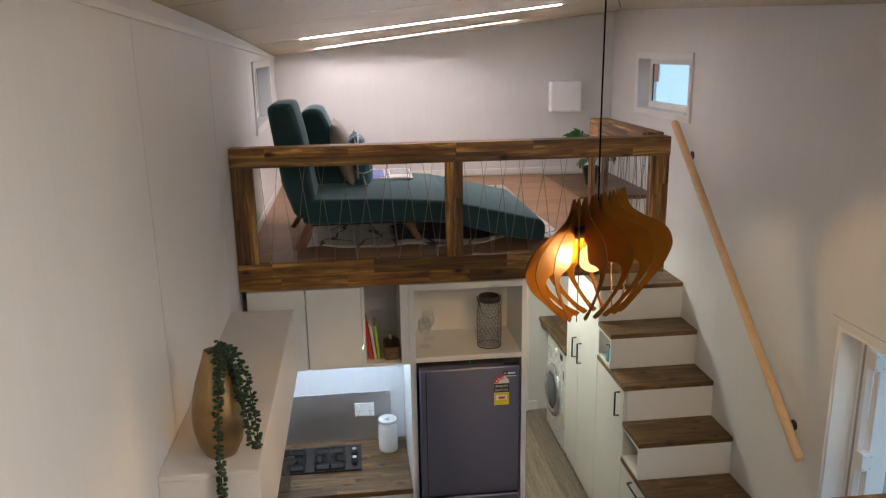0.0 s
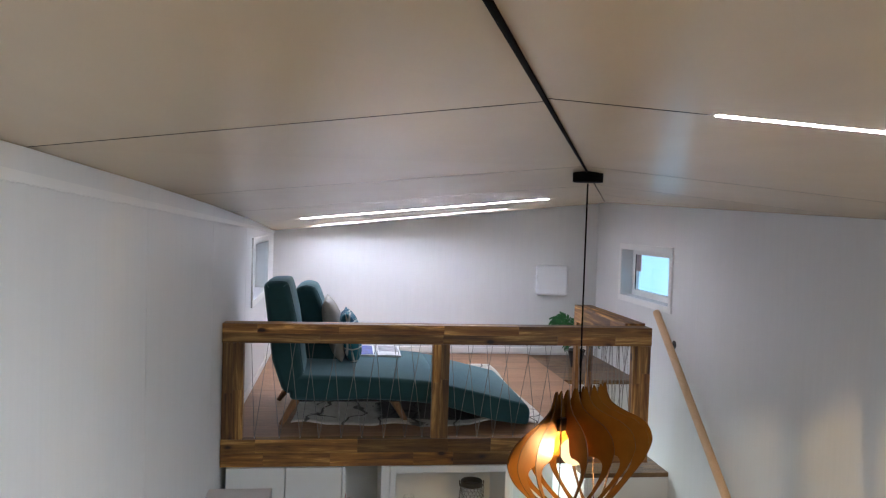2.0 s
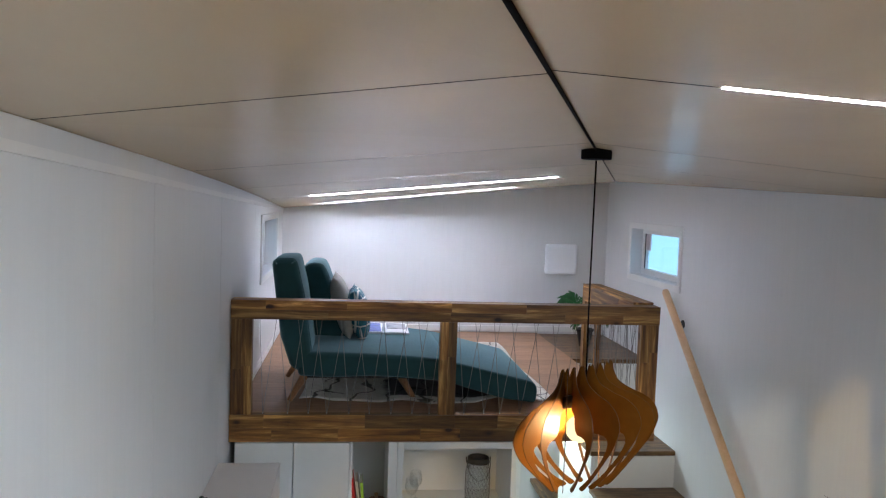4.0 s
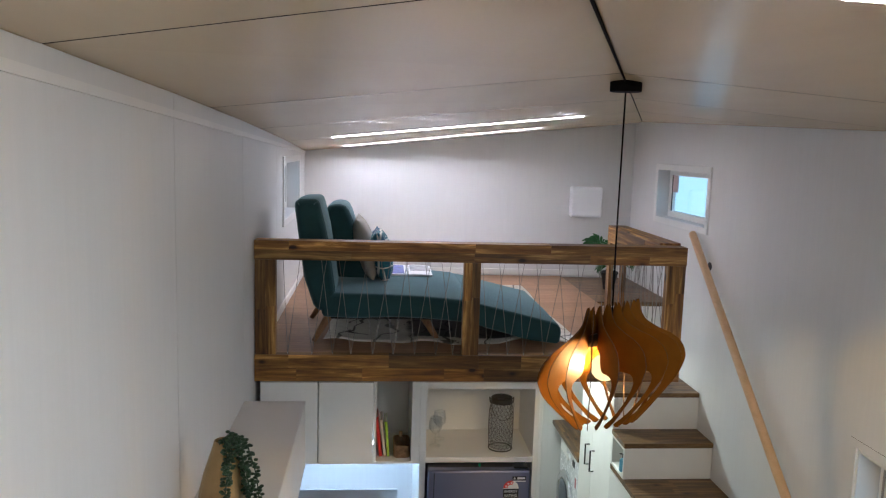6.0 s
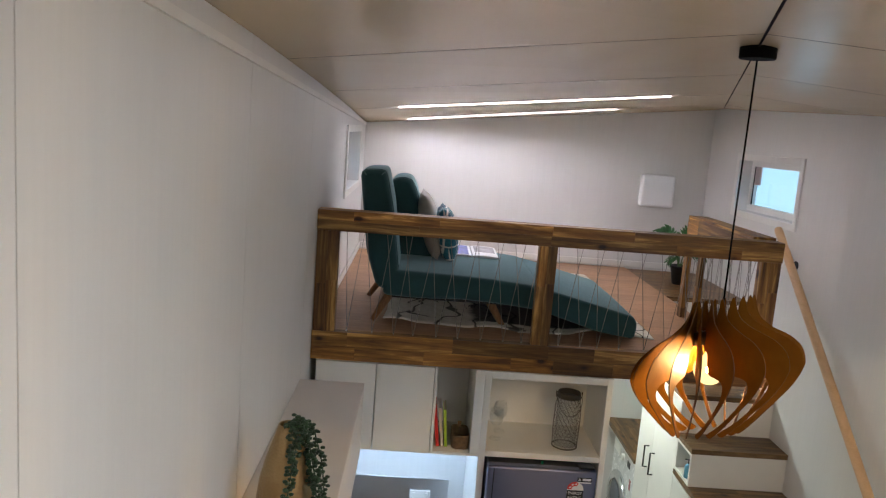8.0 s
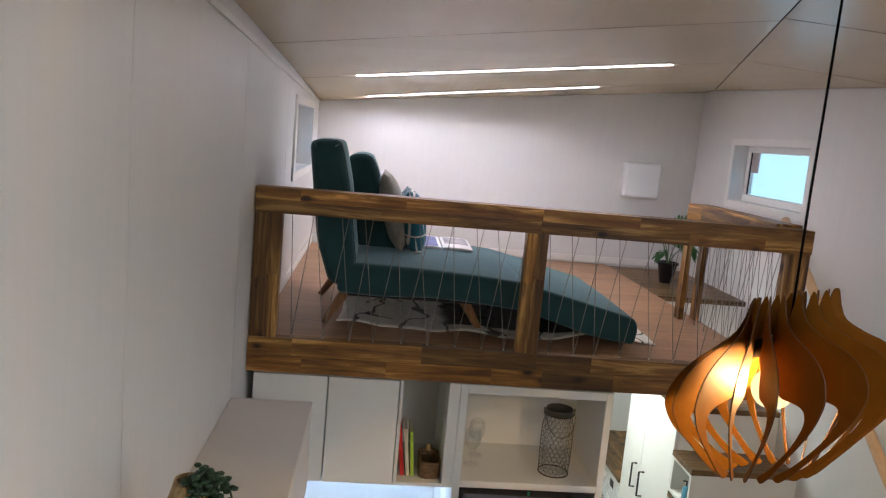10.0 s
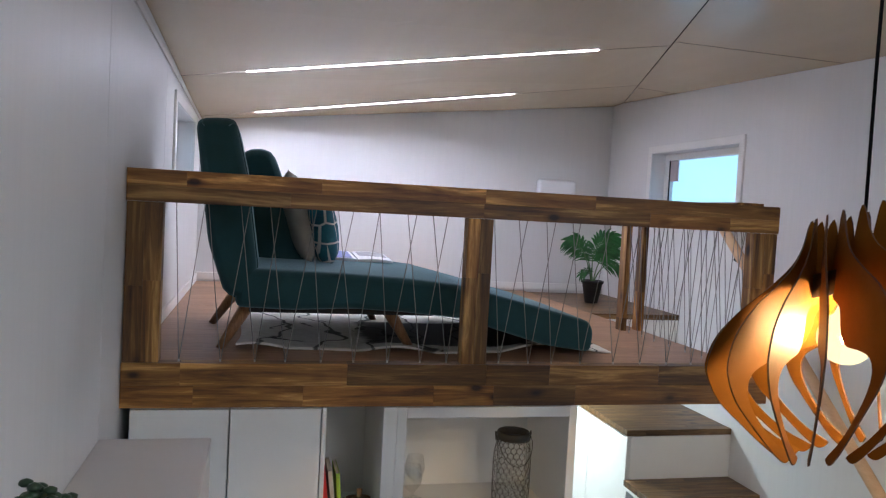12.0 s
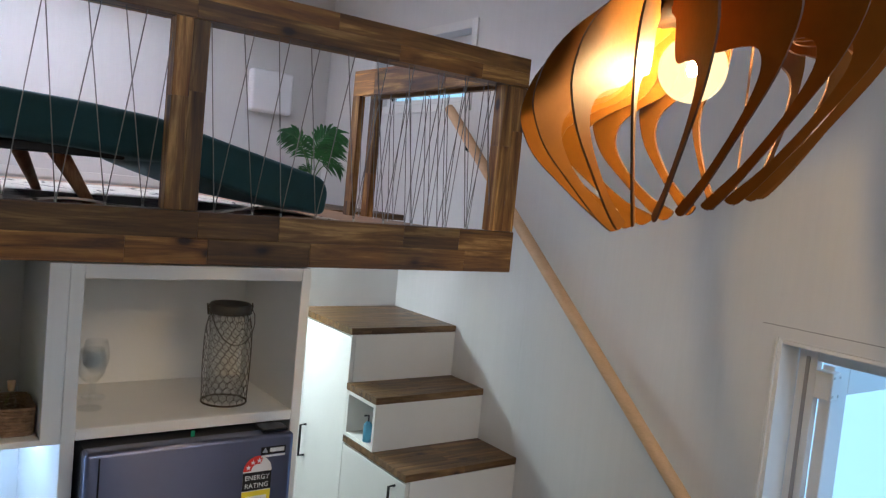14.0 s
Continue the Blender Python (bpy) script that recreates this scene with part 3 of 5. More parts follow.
def led(seam, lamp, depth):
    """A strip let into a ceiling seam: white channel with a diffuser set back inside."""
    c, m, (x0, x1) = LIT_SEAMS[seam]
    a, b = (x0, c - m * x0), (x1, c - m * x1)
    l = thing("led_strip", (*a, ceil_z(*a)), "thin recessed white LED strip in the ceiling", "ceiling light", "ceiling LED strips")
    A, B = Vector((*a, ceil_z(*a))), Vector((*b, ceil_z(*b)))
    s = (B - A).normalized().cross(Vector((0, 0, 1))).normalized()
    for n, w, z0, z1, mt in (("channel", (-0.0072, 0.0072), 0.0072, 0.009, M_WHITE), ("lip", (-0.0080, -0.0067), -0.0008, 0.007, M_WHITE), ("lip", (0.0067, 0.0080), 0.0003, 0.007, M_WHITE), ("diffuser", (-0.0064, 0.0064), depth, depth + 0.0012, lamp)):
        bm = bmesh.new()
        vs = [bm.verts.new(p + s * sx + Vector((0, 0, z))) for z in (z0, z1) for p in (A, B) for sx in w]
        for f in ((0, 1, 3, 2), (4, 6, 7, 5), (0, 4, 5, 1), (2, 3, 7, 6), (0, 2, 6, 4), (1, 5, 7, 3)):
            bm.faces.new([vs[k] for k in f])
        bmesh.ops.recalc_face_normals(bm, faces=bm.faces[:])
        part(n, bm, mt, l)


led("far", M_LED, -0.0007)
led("end", M_LED, 0.0034)
led("near", M_LEDN, 0.0002)
# added strip, out of view behind the start; brightens the near right wall
led("rear_unseen", M_LEDN, 0.0002)
ul = tagged(put(box(0.04, 0.80, 0.30, 0.315, 1.648, 1.658), "under_cupboard_light", M_UNDER), "cool white LED strip under the wall cupboards", "light")
al = thing("passage_light", (1.80, 1.55, 2.088), "round white LED downlight over the passage", "light")
part("bezel", lathe([(0.052, 0.0095), (0.054, -0.002), (0.064, -0.001), (0.065, 0.0095)], (1.80, 1.55, 2.088), 28, cap=False), M_WHITE, al)
part("diffuser", lathe([(0.051, 0.006), (0.05, 0.003), (0.001, 0.003)], (1.80, 1.55, 2.088), 28), M_AISLE, al)


def pendant():
    cx, cy, zc = 1.41, -1.27, 2.565
    p = thing("pendant_lamp", (cx, cy, zc), "swirled plywood fin pendant lamp with a glowing globe", "pendant lamp")
    zt = ceil_z(cx, cy)
    part("canopy", lathe([(0.05, -0.036), (0.052, -0.033), (0.052, -0.004), (0.05, -0.001)], (cx, cy, zt), 24), M_BLACKGAP, p)
    part("cord", tube([(cx, cy, zt - 0.04), (cx - 0.002, cy, 3.0), (cx, cy, zc + 0.1)], 0.003, 8), M_BLACKGAP, p)
    tilt = Matrix.Translation((cx, cy, zc)) @ Matrix(((1, 0, 0, 0), (0, 1, 0, 0), (0.20, -0.27, 1, 0), (0, 0, 0, 1)))
    outer = [(0.004, 0.206), (0.016, 0.209), (0.028, 0.176), (0.050, 0.143), (0.098, 0.110), (0.155, 0.078), (0.196, 0.04), (0.213, 0.0), (0.211, -0.03), (0.185, -0.078), (0.135, -0.13), (0.078, -0.185), (0.044, -0.212), (0.03, -0.216), (0.018, -0.208)]
    inner = [(0.026, -0.200), (0.066, -0.174), (0.112, -0.132), (0.142, -0.096), (0.157, -0.066), (0.154, -0.044), (0.138, -0.031), (0.104, -0.022), (0.066, -0.016), (0.046, -0.004), (0.036, 0.018), (0.026, 0.052), (-0.01, 0.085)]
    n, lean = 18, radians(54)
    knots = outer + inner
    shape = []
    for k in range(len(knots)):
        a, b, c, d = (Vector(knots[(k + j) % len(knots)]) for j in (-1, 0, 1, 2))
        for t in (0.0, 0.34, 0.67):
            shape.append(tuple(0.5 * (2 * b + (c - a) * t + (2 * a - 5 * b + 4 * c - d) * t * t + (3 * b - a - 3 * c + d) * t ** 3)))
    for k in range(n):
        th = 2 * math.pi * k / n
        bm = bmesh.new()
        base = Vector((0.078 * math.cos(th), 0.078 * math.sin(th), 0))
        u = Vector((math.cos(th + lean), math.sin(th + lean), 0))
        w = Vector((-u.y, u.x, 0)) * 0.0015
        fr_, bk = [], []
        for a, z in shape:
            q = base + u * a * 0.905 + Vector((0, 0, z))
            fr_.append(bm.verts.new(tilt @ (q + w)))
            bk.append(bm.verts.new(tilt @ (q - w)))
        bm.faces.new(fr_)
        bm.faces.new(bk[::-1])
        m = len(shape)
        for j in range(m):
            bm.faces.new((fr_[j], bk[j], bk[(j + 1) % m], fr_[(j + 1) % m])).material_index = 1
        bmesh.ops.recalc_face_normals(bm, faces=bm.faces[:])
        part("fin", bm, M_FIN, p).data.materials.append(M_BURNT)
    hub = lathe([(0.03, 0.074), (0.080, 0.077), (0.082, 0.118), (0.03, 0.121)], (0, 0, 0), 20)
    hub.transform(tilt)
    part("hub", hub, M_BLACK, p)
    globe = [(0.047 * math.sin(radians(a)), -0.012 + 0.047 * math.cos(radians(a))) for a in range(28, 180, 8)]
    bl = lathe([(0.014, 0.068), (0.015, 0.05), (0.018, 0.038)] + globe, (0, 0, 0), 40)
    for f in bl.faces:
        f.smooth = True
    bl.transform(Matrix.Translation((cx - 0.015, cy + 0.006, zc)))
    bulb = part("bulb", bl, M_GLOBE, p, "glowing warm globe bulb")
    fil = lathe([(0.002, 0.010), (0.006, 0.007), (0.008, 0.0), (0.006, -0.007), (0.002, -0.010)], (0, 0, -0.012), 14)
    fil.transform(Matrix.Translation((cx - 0.015, cy + 0.006, zc)))
    part("filament", fil, M_BULB, bulb)


pendant()


# ---- loft floor, skirting and landing details ----
planks(loft, (0.001, 0.056, ZL - 0.0075), (2.199, YB - 0.001, ZL), 0, 18, 1, [M_FLOOR, M_FLOOR, M_FLOOR], 101, (0.8, 1.6), 0.0006)
for n, c in (("baseboard", (0.001, 2.78, YB - 0.011, YB - 0.0005, ZL + 0.012, ZL + 0.058)), ("baseboard.001", (0.0005, 0.011, 0.06, YB - 0.012, ZL + 0.001, ZL + 0.05))):
    tagged(put(box(*c, 0.002), "baseboard", M_WHITE), "white painted skirting board", "skirting", "", "structure")
tagged(put(box(1.48, 2.19, YB - 0.014, YB - 0.0005, 0.001, 0.09, 0.003), "baseboard", M_WHITE), "white painted skirting board", "skirting", "", "structure")
tagged(put(box(2.02, 2.10, YB - 0.03, YB - 0.015, 0.001, 2.09, 0.003), "trim", M_WHITE), "white door jamb at the end of the passage", "trim", "", "structure")


def sweep(outline, y0, y1, r, parent, name, mat, label=""):
    """A padded slab: the outline in x and z drawn along y, its end edges rounded."""
    n = len(outline)
    pts = [Vector((p[0], p[1])) for p in outline]
    area = sum(pts[k].x * pts[(k + 1) % n].y - pts[(k + 1) % n].x * pts[k].y for k in range(n))
    sgn = 1 if area > 0 else -1
    norm = []
    for k in range(n):
        d = pts[(k + 1) % n] - pts[k - 1]
        norm.append(Vector((-d.y, d.x)).normalized() * sgn)
    bm = bmesh.new()
    rings = []
    for y, ins in ((y0, r), (y0 + 0.3 * r, 0.3 * r), (y0 + r, 0), ((y0 + y1) / 2, -0.004), (y1 - r, 0), (y1 - 0.3 * r, 0.3 * r), (y1, r)):
        rings.append([bm.verts.new((p.x + m.x * ins, y, p.y + m.y * ins)) for p, m in zip(pts, norm)])
    for a, b in zip(rings, rings[1:]):
        for k in range(n):
            bm.faces.new((a[k], a[(k + 1) % n], b[(k + 1) % n], b[k]))
    bm.faces.new(rings[0][::-1])
    bm.faces.new(rings[-1])
    bmesh.ops.recalc_face_normals(bm, faces=bm.faces[:])
    for f in bm.faces:
        f.smooth = len(f.verts) == 4
    return part(name, bm, mat, parent, label)


def welt(pts, parent, y, mat):
    part("piping", tube([(p[0], y, p[1]) for p in pts], 0.002, 6, closed=True), mat, parent)


def rounded(pts, r=0.03, seg=4):
    """An outline with its corners cut round."""
    out, n = [], len(pts)
    for k in range(n):
        p, a, b = Vector(pts[k]), Vector(pts[k - 1]), Vector(pts[(k + 1) % n])
        ra = min(r, (a - p).length * 0.45)
        rb = min(r, (b - p).length * 0.45)
        s, e = p + (a - p).normalized() * ra, p + (b - p).normalized() * rb
        for j in range(seg + 1):
            t = j / seg
            out.append(tuple(s * (1 - t) ** 2 + p * 2 * t * (1 - t) + e * t * t))
    return out


def sofa():
    s = thing("chaise_sofa", (0.9, 0.7, ZL), "teal fabric click-clack sofa laid out as a chaise", "sofa")
    seat = rounded([(0.345, 2.513), (0.67, 2.506), (0.89, 2.496), (1.10, 2.478), (1.135, 2.455), (1.12, 2.352), (0.90, 2.372), (0.71, 2.381), (0.50, 2.372), (0.315, 2.378), (0.315, 2.44)], 0.03)
    foot = rounded([(1.10, 2.474), (1.20, 2.452), (1.60, 2.356), (1.622, 2.315), (1.612, 2.238), (1.43, 2.262), (1.21, 2.325), (1.125, 2.352)], 0.025)
    near_back = rounded([(0.345, 2.40), (0.278, 2.425), (0.222, 2.596), (0.170, 2.985), (0.195, 3.002), (0.284, 3.006), (0.300, 2.985), (0.338, 2.83), (0.388, 2.50)], 0.03)
    far_back = rounded([(0.44, 2.42), (0.37, 2.50), (0.298, 2.915), (0.350, 2.945), (0.420, 2.938), (0.452, 2.87), (0.575, 2.49), (0.54, 2.44)], 0.03)
    a = sweep(seat, 0.24, 1.19, 0.022, s, "seat", M_TEAL)
    b = sweep(foot, 0.243, 1.187, 0.011, s, "footrest", M_TEAL)
    c = sweep(near_back, 0.24, 0.695, 0.025, s, "backrest", M_TEAL)
    d = sweep(far_back, 0.715, 1.18, 0.025, s, "backrest", M_TEAL)
    for ob, o, y in ((c, near_back, 0.262), (d, far_back, 0.737)):
        welt([(p[0], p[1]) for p in o[::2]], ob, y, M_TEAL)
    part("underframe", box(0.36, 1.02, 0.32, 1.1, 2.352, 2.378, 0.004), M_BLACK, s)
    for top, foot_ in (((0.362, 0.43, 2.376), (0.265, 0.365, ZL + 0.001)), ((0.855, 0.43, 2.376), (0.955, 0.40, ZL + 0.001)), ((0.318, 1.00, 2.376), (0.205, 0.93, ZL + 0.001)), ((0.83, 1.02, 2.376), (0.915, 1.11, ZL + 0.001))):
        part("leg", tube([top, foot_], [0.027, 0.014], 14), M_LEG, s, "tapered turned timber leg")


sofa()


def cushion(name, label, centre, right, up, w, h, t, mat):
    """A stuffed square cushion with pinched corners."""
    r, u = Vector(right).normalized(), Vector(up).normalized()
    n = r.cross(u).normalized()
    bm = bmesh.new()
    N = 16
    c = Vector(centre)
    grid = {}
    for side in (1, -1):
        for i in range(N + 1):
            for j in range(N + 1):
                a, b = 2 * i / N - 1, 2 * j / N - 1
                edge = i in (0, N) or j in (0, N)
                if side < 0 and edge:
                    grid[side, i, j] = grid[1, i, j]
                    continue
                k = (1 - abs(a) ** 2.6) * (1 - abs(b) ** 2.6)
                pin = 1 - 0.10 * (1 - abs(a)) * abs(b) ** 2 - 0.10 * (1 - abs(b)) * abs(a) ** 2
                wob = noise.noise(Vector((a * 2, b * 2, side * 3.0))) * 0.08
                grid[side, i, j] = bm.verts.new(c + r * a * w / 2 * pin + u * b * h / 2 * pin + n * side * t / 2 * (max(k, 0) ** 0.5) * (1 + wob))
    for side in (1, -1):
        for i in range(N):
            for j in range(N):
                f = [grid[side, i, j], grid[side, i + 1, j], grid[side, i + 1, j + 1], grid[side, i, j + 1]]
                nf = bm.faces.new(f if side > 0 else f[::-1])
                nf.smooth = True
    ob = put(bm, name, mat)
    ob.location = (0, 0, 0)
    return tagged(ob, label, "cushion", "cushions on the chaise")


def trellis():
    m, nt, b = shader("trellis_fabric")
    vo = nt.nodes.new("ShaderNodeTexVoronoi")
    vo.feature = 'DISTANCE_TO_EDGE'
    vo.inputs["Scale"].default_value = 1.0
    vo.inputs["Randomness"].default_value = 0.25
    nt.links.new(mapped(nt, (9, 19, 13)), vo.inputs["Vector"])
    base = ramp(nt, noise_tex(nt, mapped(nt, (1, 1, 1)), 9.0, 3), [(0.3, (0.012, 0.06, 0.12)), (0.6, (0.02, 0.14, 0.19)), (0.75, (0.05, 0.30, 0.34))])
    line = ramp(nt, vo.outputs["Distance"], [(0.035, (1, 1, 1)), (0.06, (0, 0, 0))])
    white = nt.nodes.new("ShaderNodeRGB")
    white.outputs[0].default_value = (0.62, 0.62, 0.58, 1)
    nt.links.new(blend(nt, line, base, white.outputs[0]), b.inputs["Base Color"])
    b.inputs["Roughness"].default_value = 0.8
    bump(nt, b, noise_tex(nt, mapped(nt, (1, 1, 1)), 300.0, 2), 0.2, 0.001)
    return m


cushion("throw_cushion", "grey-beige cushion leaning on the chaise back", (0.535, 0.84, 2.685), (0, 1, 0), (-0.28, 0, 1), 0.42, 0.38, 0.12, plain("grey_linen", (0.34, 0.32, 0.28), 0.9, 0, 0.1, 20, 0.2, 300))
cushion("throw_cushion", "teal cushion with a pale trellis pattern", (0.632, 0.80, 2.645), (0, 1, 0), (-0.20, 0, 1), 0.38, 0.31, 0.13, trellis())


def magazine():
    m = thing("magazine", (0.8, 1.03, 2.503), "open glossy magazine lying on the chaise", "magazine")
    page = plain("paper", (0.75, 0.75, 0.76), 0.3)
    for sx, mt, lab in ((-1, plain("blue_print", (0.05, 0.08, 0.36), 0.3, 0, 0.5, 30), "blue printed page"), (1, plain("grey_print", (0.28, 0.27, 0.30), 0.3, 0, 0.5, 25), "printed page")):
        def leafmesh(u0, u1, y0, y1, lo, hi):
            bm = bmesh.new()
            rows = []
            for k in range(9):
                u = u0 + (u1 - u0) * k / 8
                x = 0.795 + sx * (0.004 + 0.15 * u)
                z = 2.510 + 0.009 * math.sin(math.pi * (0.18 + 0.72 * u)) - 0.003 * u
                rows.append([bm.verts.new((x, y + 0.05 * x, (z + d if d > -0.01 else 2.5035) + (0.05 * (y - 0.80) if d > -0.01 else 0))) for y in (y0, y1) for d in (hi, lo)])
            for a, b in zip(rows, rows[1:]):
                for q in ((0, 2), (2, 3), (3, 1), (1, 0)):
                    bm.faces.new((a[q[0]], a[q[1]], b[q[1]], b[q[0]]))
            for e in (rows[0], rows[-1]):
                bm.faces.new((e[0], e[1], e[3], e[2]))
            bmesh.ops.recalc_face_normals(bm, faces=bm.faces[:])
            return bm
        pg = part("page", leafmesh(0, 1, 0.80, 1.08, -1, 0), page, m)
        part("picture", leafmesh(0.1, 0.92, 0.815 if sx < 0 else 0.90, 1.06, 0.0004, 0.0012), mt, pg, lab)


magazine()


def rug():
    m, nt, b = shader("sketch_rug")
    v = mapped(nt, (1, 1, 1))
    n1 = noise_tex(nt, v, 4.2, 3, 0.5, 1.2)
    w = nt.nodes.new("ShaderNodeTexWave")
    w.inputs["Scale"].default_value = 1.5
    w.inputs["Distortion"].default_value = 9.0
    w.inputs["Detail"].default_value = 2.0
    w.inputs["Detail Scale"].default_value = 1.6
    nt.links.new(v, w.inputs["Vector"])
    lines = ramp(nt, w.outputs["Fac"], [(0.006, (0.16, 0.16, 0.16)), (0.03, (1, 1, 1))])
    blots = ramp(nt, n1, [(0.66, (1, 1, 1)), (0.69, (0.1, 0.1, 0.1))])
    cream = ramp(nt, noise_tex(nt, v, 30, 4), [(0.3, (0.60, 0.57, 0.50)), (0.7, (0.72, 0.70, 0.64))])
    c = blend(nt, 1.0, cream, lines, 'MULTIPLY')
    # one broad charcoal field of the print, with a brushed outline
    sep = nt.nodes.new("ShaderNodeSeparateXYZ")
    nt.links.new(v, sep.inputs[0])
    rough_edge = noise_tex(nt, v, 7.0, 4)

    def field(axis, stops):
        add = nt.nodes.new("ShaderNodeMath")
        add.operation = 'MULTIPLY_ADD'
        add.inputs[1].default_value = 0.16
        nt.links.new(rough_edge, add.inputs[0])
        nt.links.new(sep.outputs[axis], add.inputs[2])
        half = nt.nodes.new("ShaderNodeMath")
        half.operation = 'MULTIPLY'
        half.inputs[1].default_value = 0.4
        nt.links.new(add.outputs[0], half.inputs[0])
        return ramp(nt, half.outputs[0], stops)
    ink, bare = (0.10, 0.10, 0.11), (1, 1, 1)
    fx = field(0, [(0.345, bare), (0.365, ink), (0.64, ink), (0.66, bare)])
    fy = field(1, [(0.205, bare), (0.215, ink), (0.43, ink), (0.45, bare)])
    c = blend(nt, 1.0, blend(nt, 1.0, c, blots, 'MULTIPLY'), blend(nt, 1.0, fx, fy, 'LIGHTEN'), 'MULTIPLY')
    nt.links.new(c, b.inputs["Base Color"])
    b.inputs["Roughness"].default_value = 0.9
    bump(nt, b, noise_tex(nt, v, 400, 2), 0.3, 0.002)
    bm = bmesh.new()
    N, Mm = 60, 40
    x0, x1, y0, y1 = 0.32, 1.75, 0.34, 2.15
    tops, lows = {}, {}
    for i in range(N + 1):
        for j in range(Mm + 1):
            u, q = i / N, j / Mm
            x = x0 + (x1 - x0) * u + 0.012 * math.sin(q * 9)
            y = y0 + (y1 - y0) * q + 0.03 * math.sin(u * 8.5 + 0.6) * (1 - q)
            lift = 0.020 * max(0.0, math.sin(u * 17 + 1.0)) * max(0.0, 1 - q * 7) + 0.02 * math.exp(-((u - 0.86) / 0.08) ** 2) * max(0.0, 1 - q * 5)
            lift += 0.003 * abs(noise.noise(Vector((u * 7, q * 7, 1))))
            tops[i, j] = bm.verts.new((x, y, ZL + 0.0055 + lift))
            lows[i, j] = bm.verts.new((x, y, ZL + 0.001 + lift * 0.9))
    for i in range(N):
        for j in range(Mm):
            f = bm.faces.new((tops[i, j], tops[i + 1, j], tops[i + 1, j + 1], tops[i, j + 1]))
            f.smooth = True
            bm.faces.new((lows[i, j], lows[i, j + 1], lows[i + 1, j + 1], lows[i + 1, j]))
    for i in range(N):
        bm.faces.new((lows[i, 0], lows[i + 1, 0], tops[i + 1, 0], tops[i, 0]))
        bm.faces.new((tops[i, Mm], tops[i + 1, Mm], lows[i + 1, Mm], lows[i, Mm]))
    for j in range(Mm):
        bm.faces.new((tops[0, j], tops[0, j + 1], lows[0, j + 1], lows[0, j]))
        bm.faces.new((lows[N, j], lows[N, j + 1], tops[N, j + 1], tops[N, j]))
    tagged(put(bm, "rug", m), "cream cotton rug with black sketched lines, edge rippled", "rug")


rug()

# white ventilation box on the end wall
vb = thing("wall_vent", (2.37, YB, 2.735), "white rounded ventilation box on the wall", "vent")
part("cover", box(2.237, 2.512, 2.575, YB - 0.012, 2.735, 2.995, 0.022, seg=4), plain("vent_plastic", (0.87, 0.87, 0.88), 0.4, 0, 0.01), vb)
part("backplate", box(2.247, 2.502, YB - 0.014, YB - 0.001, 2.745, 2.985, 0.002), M_WHITE, vb)


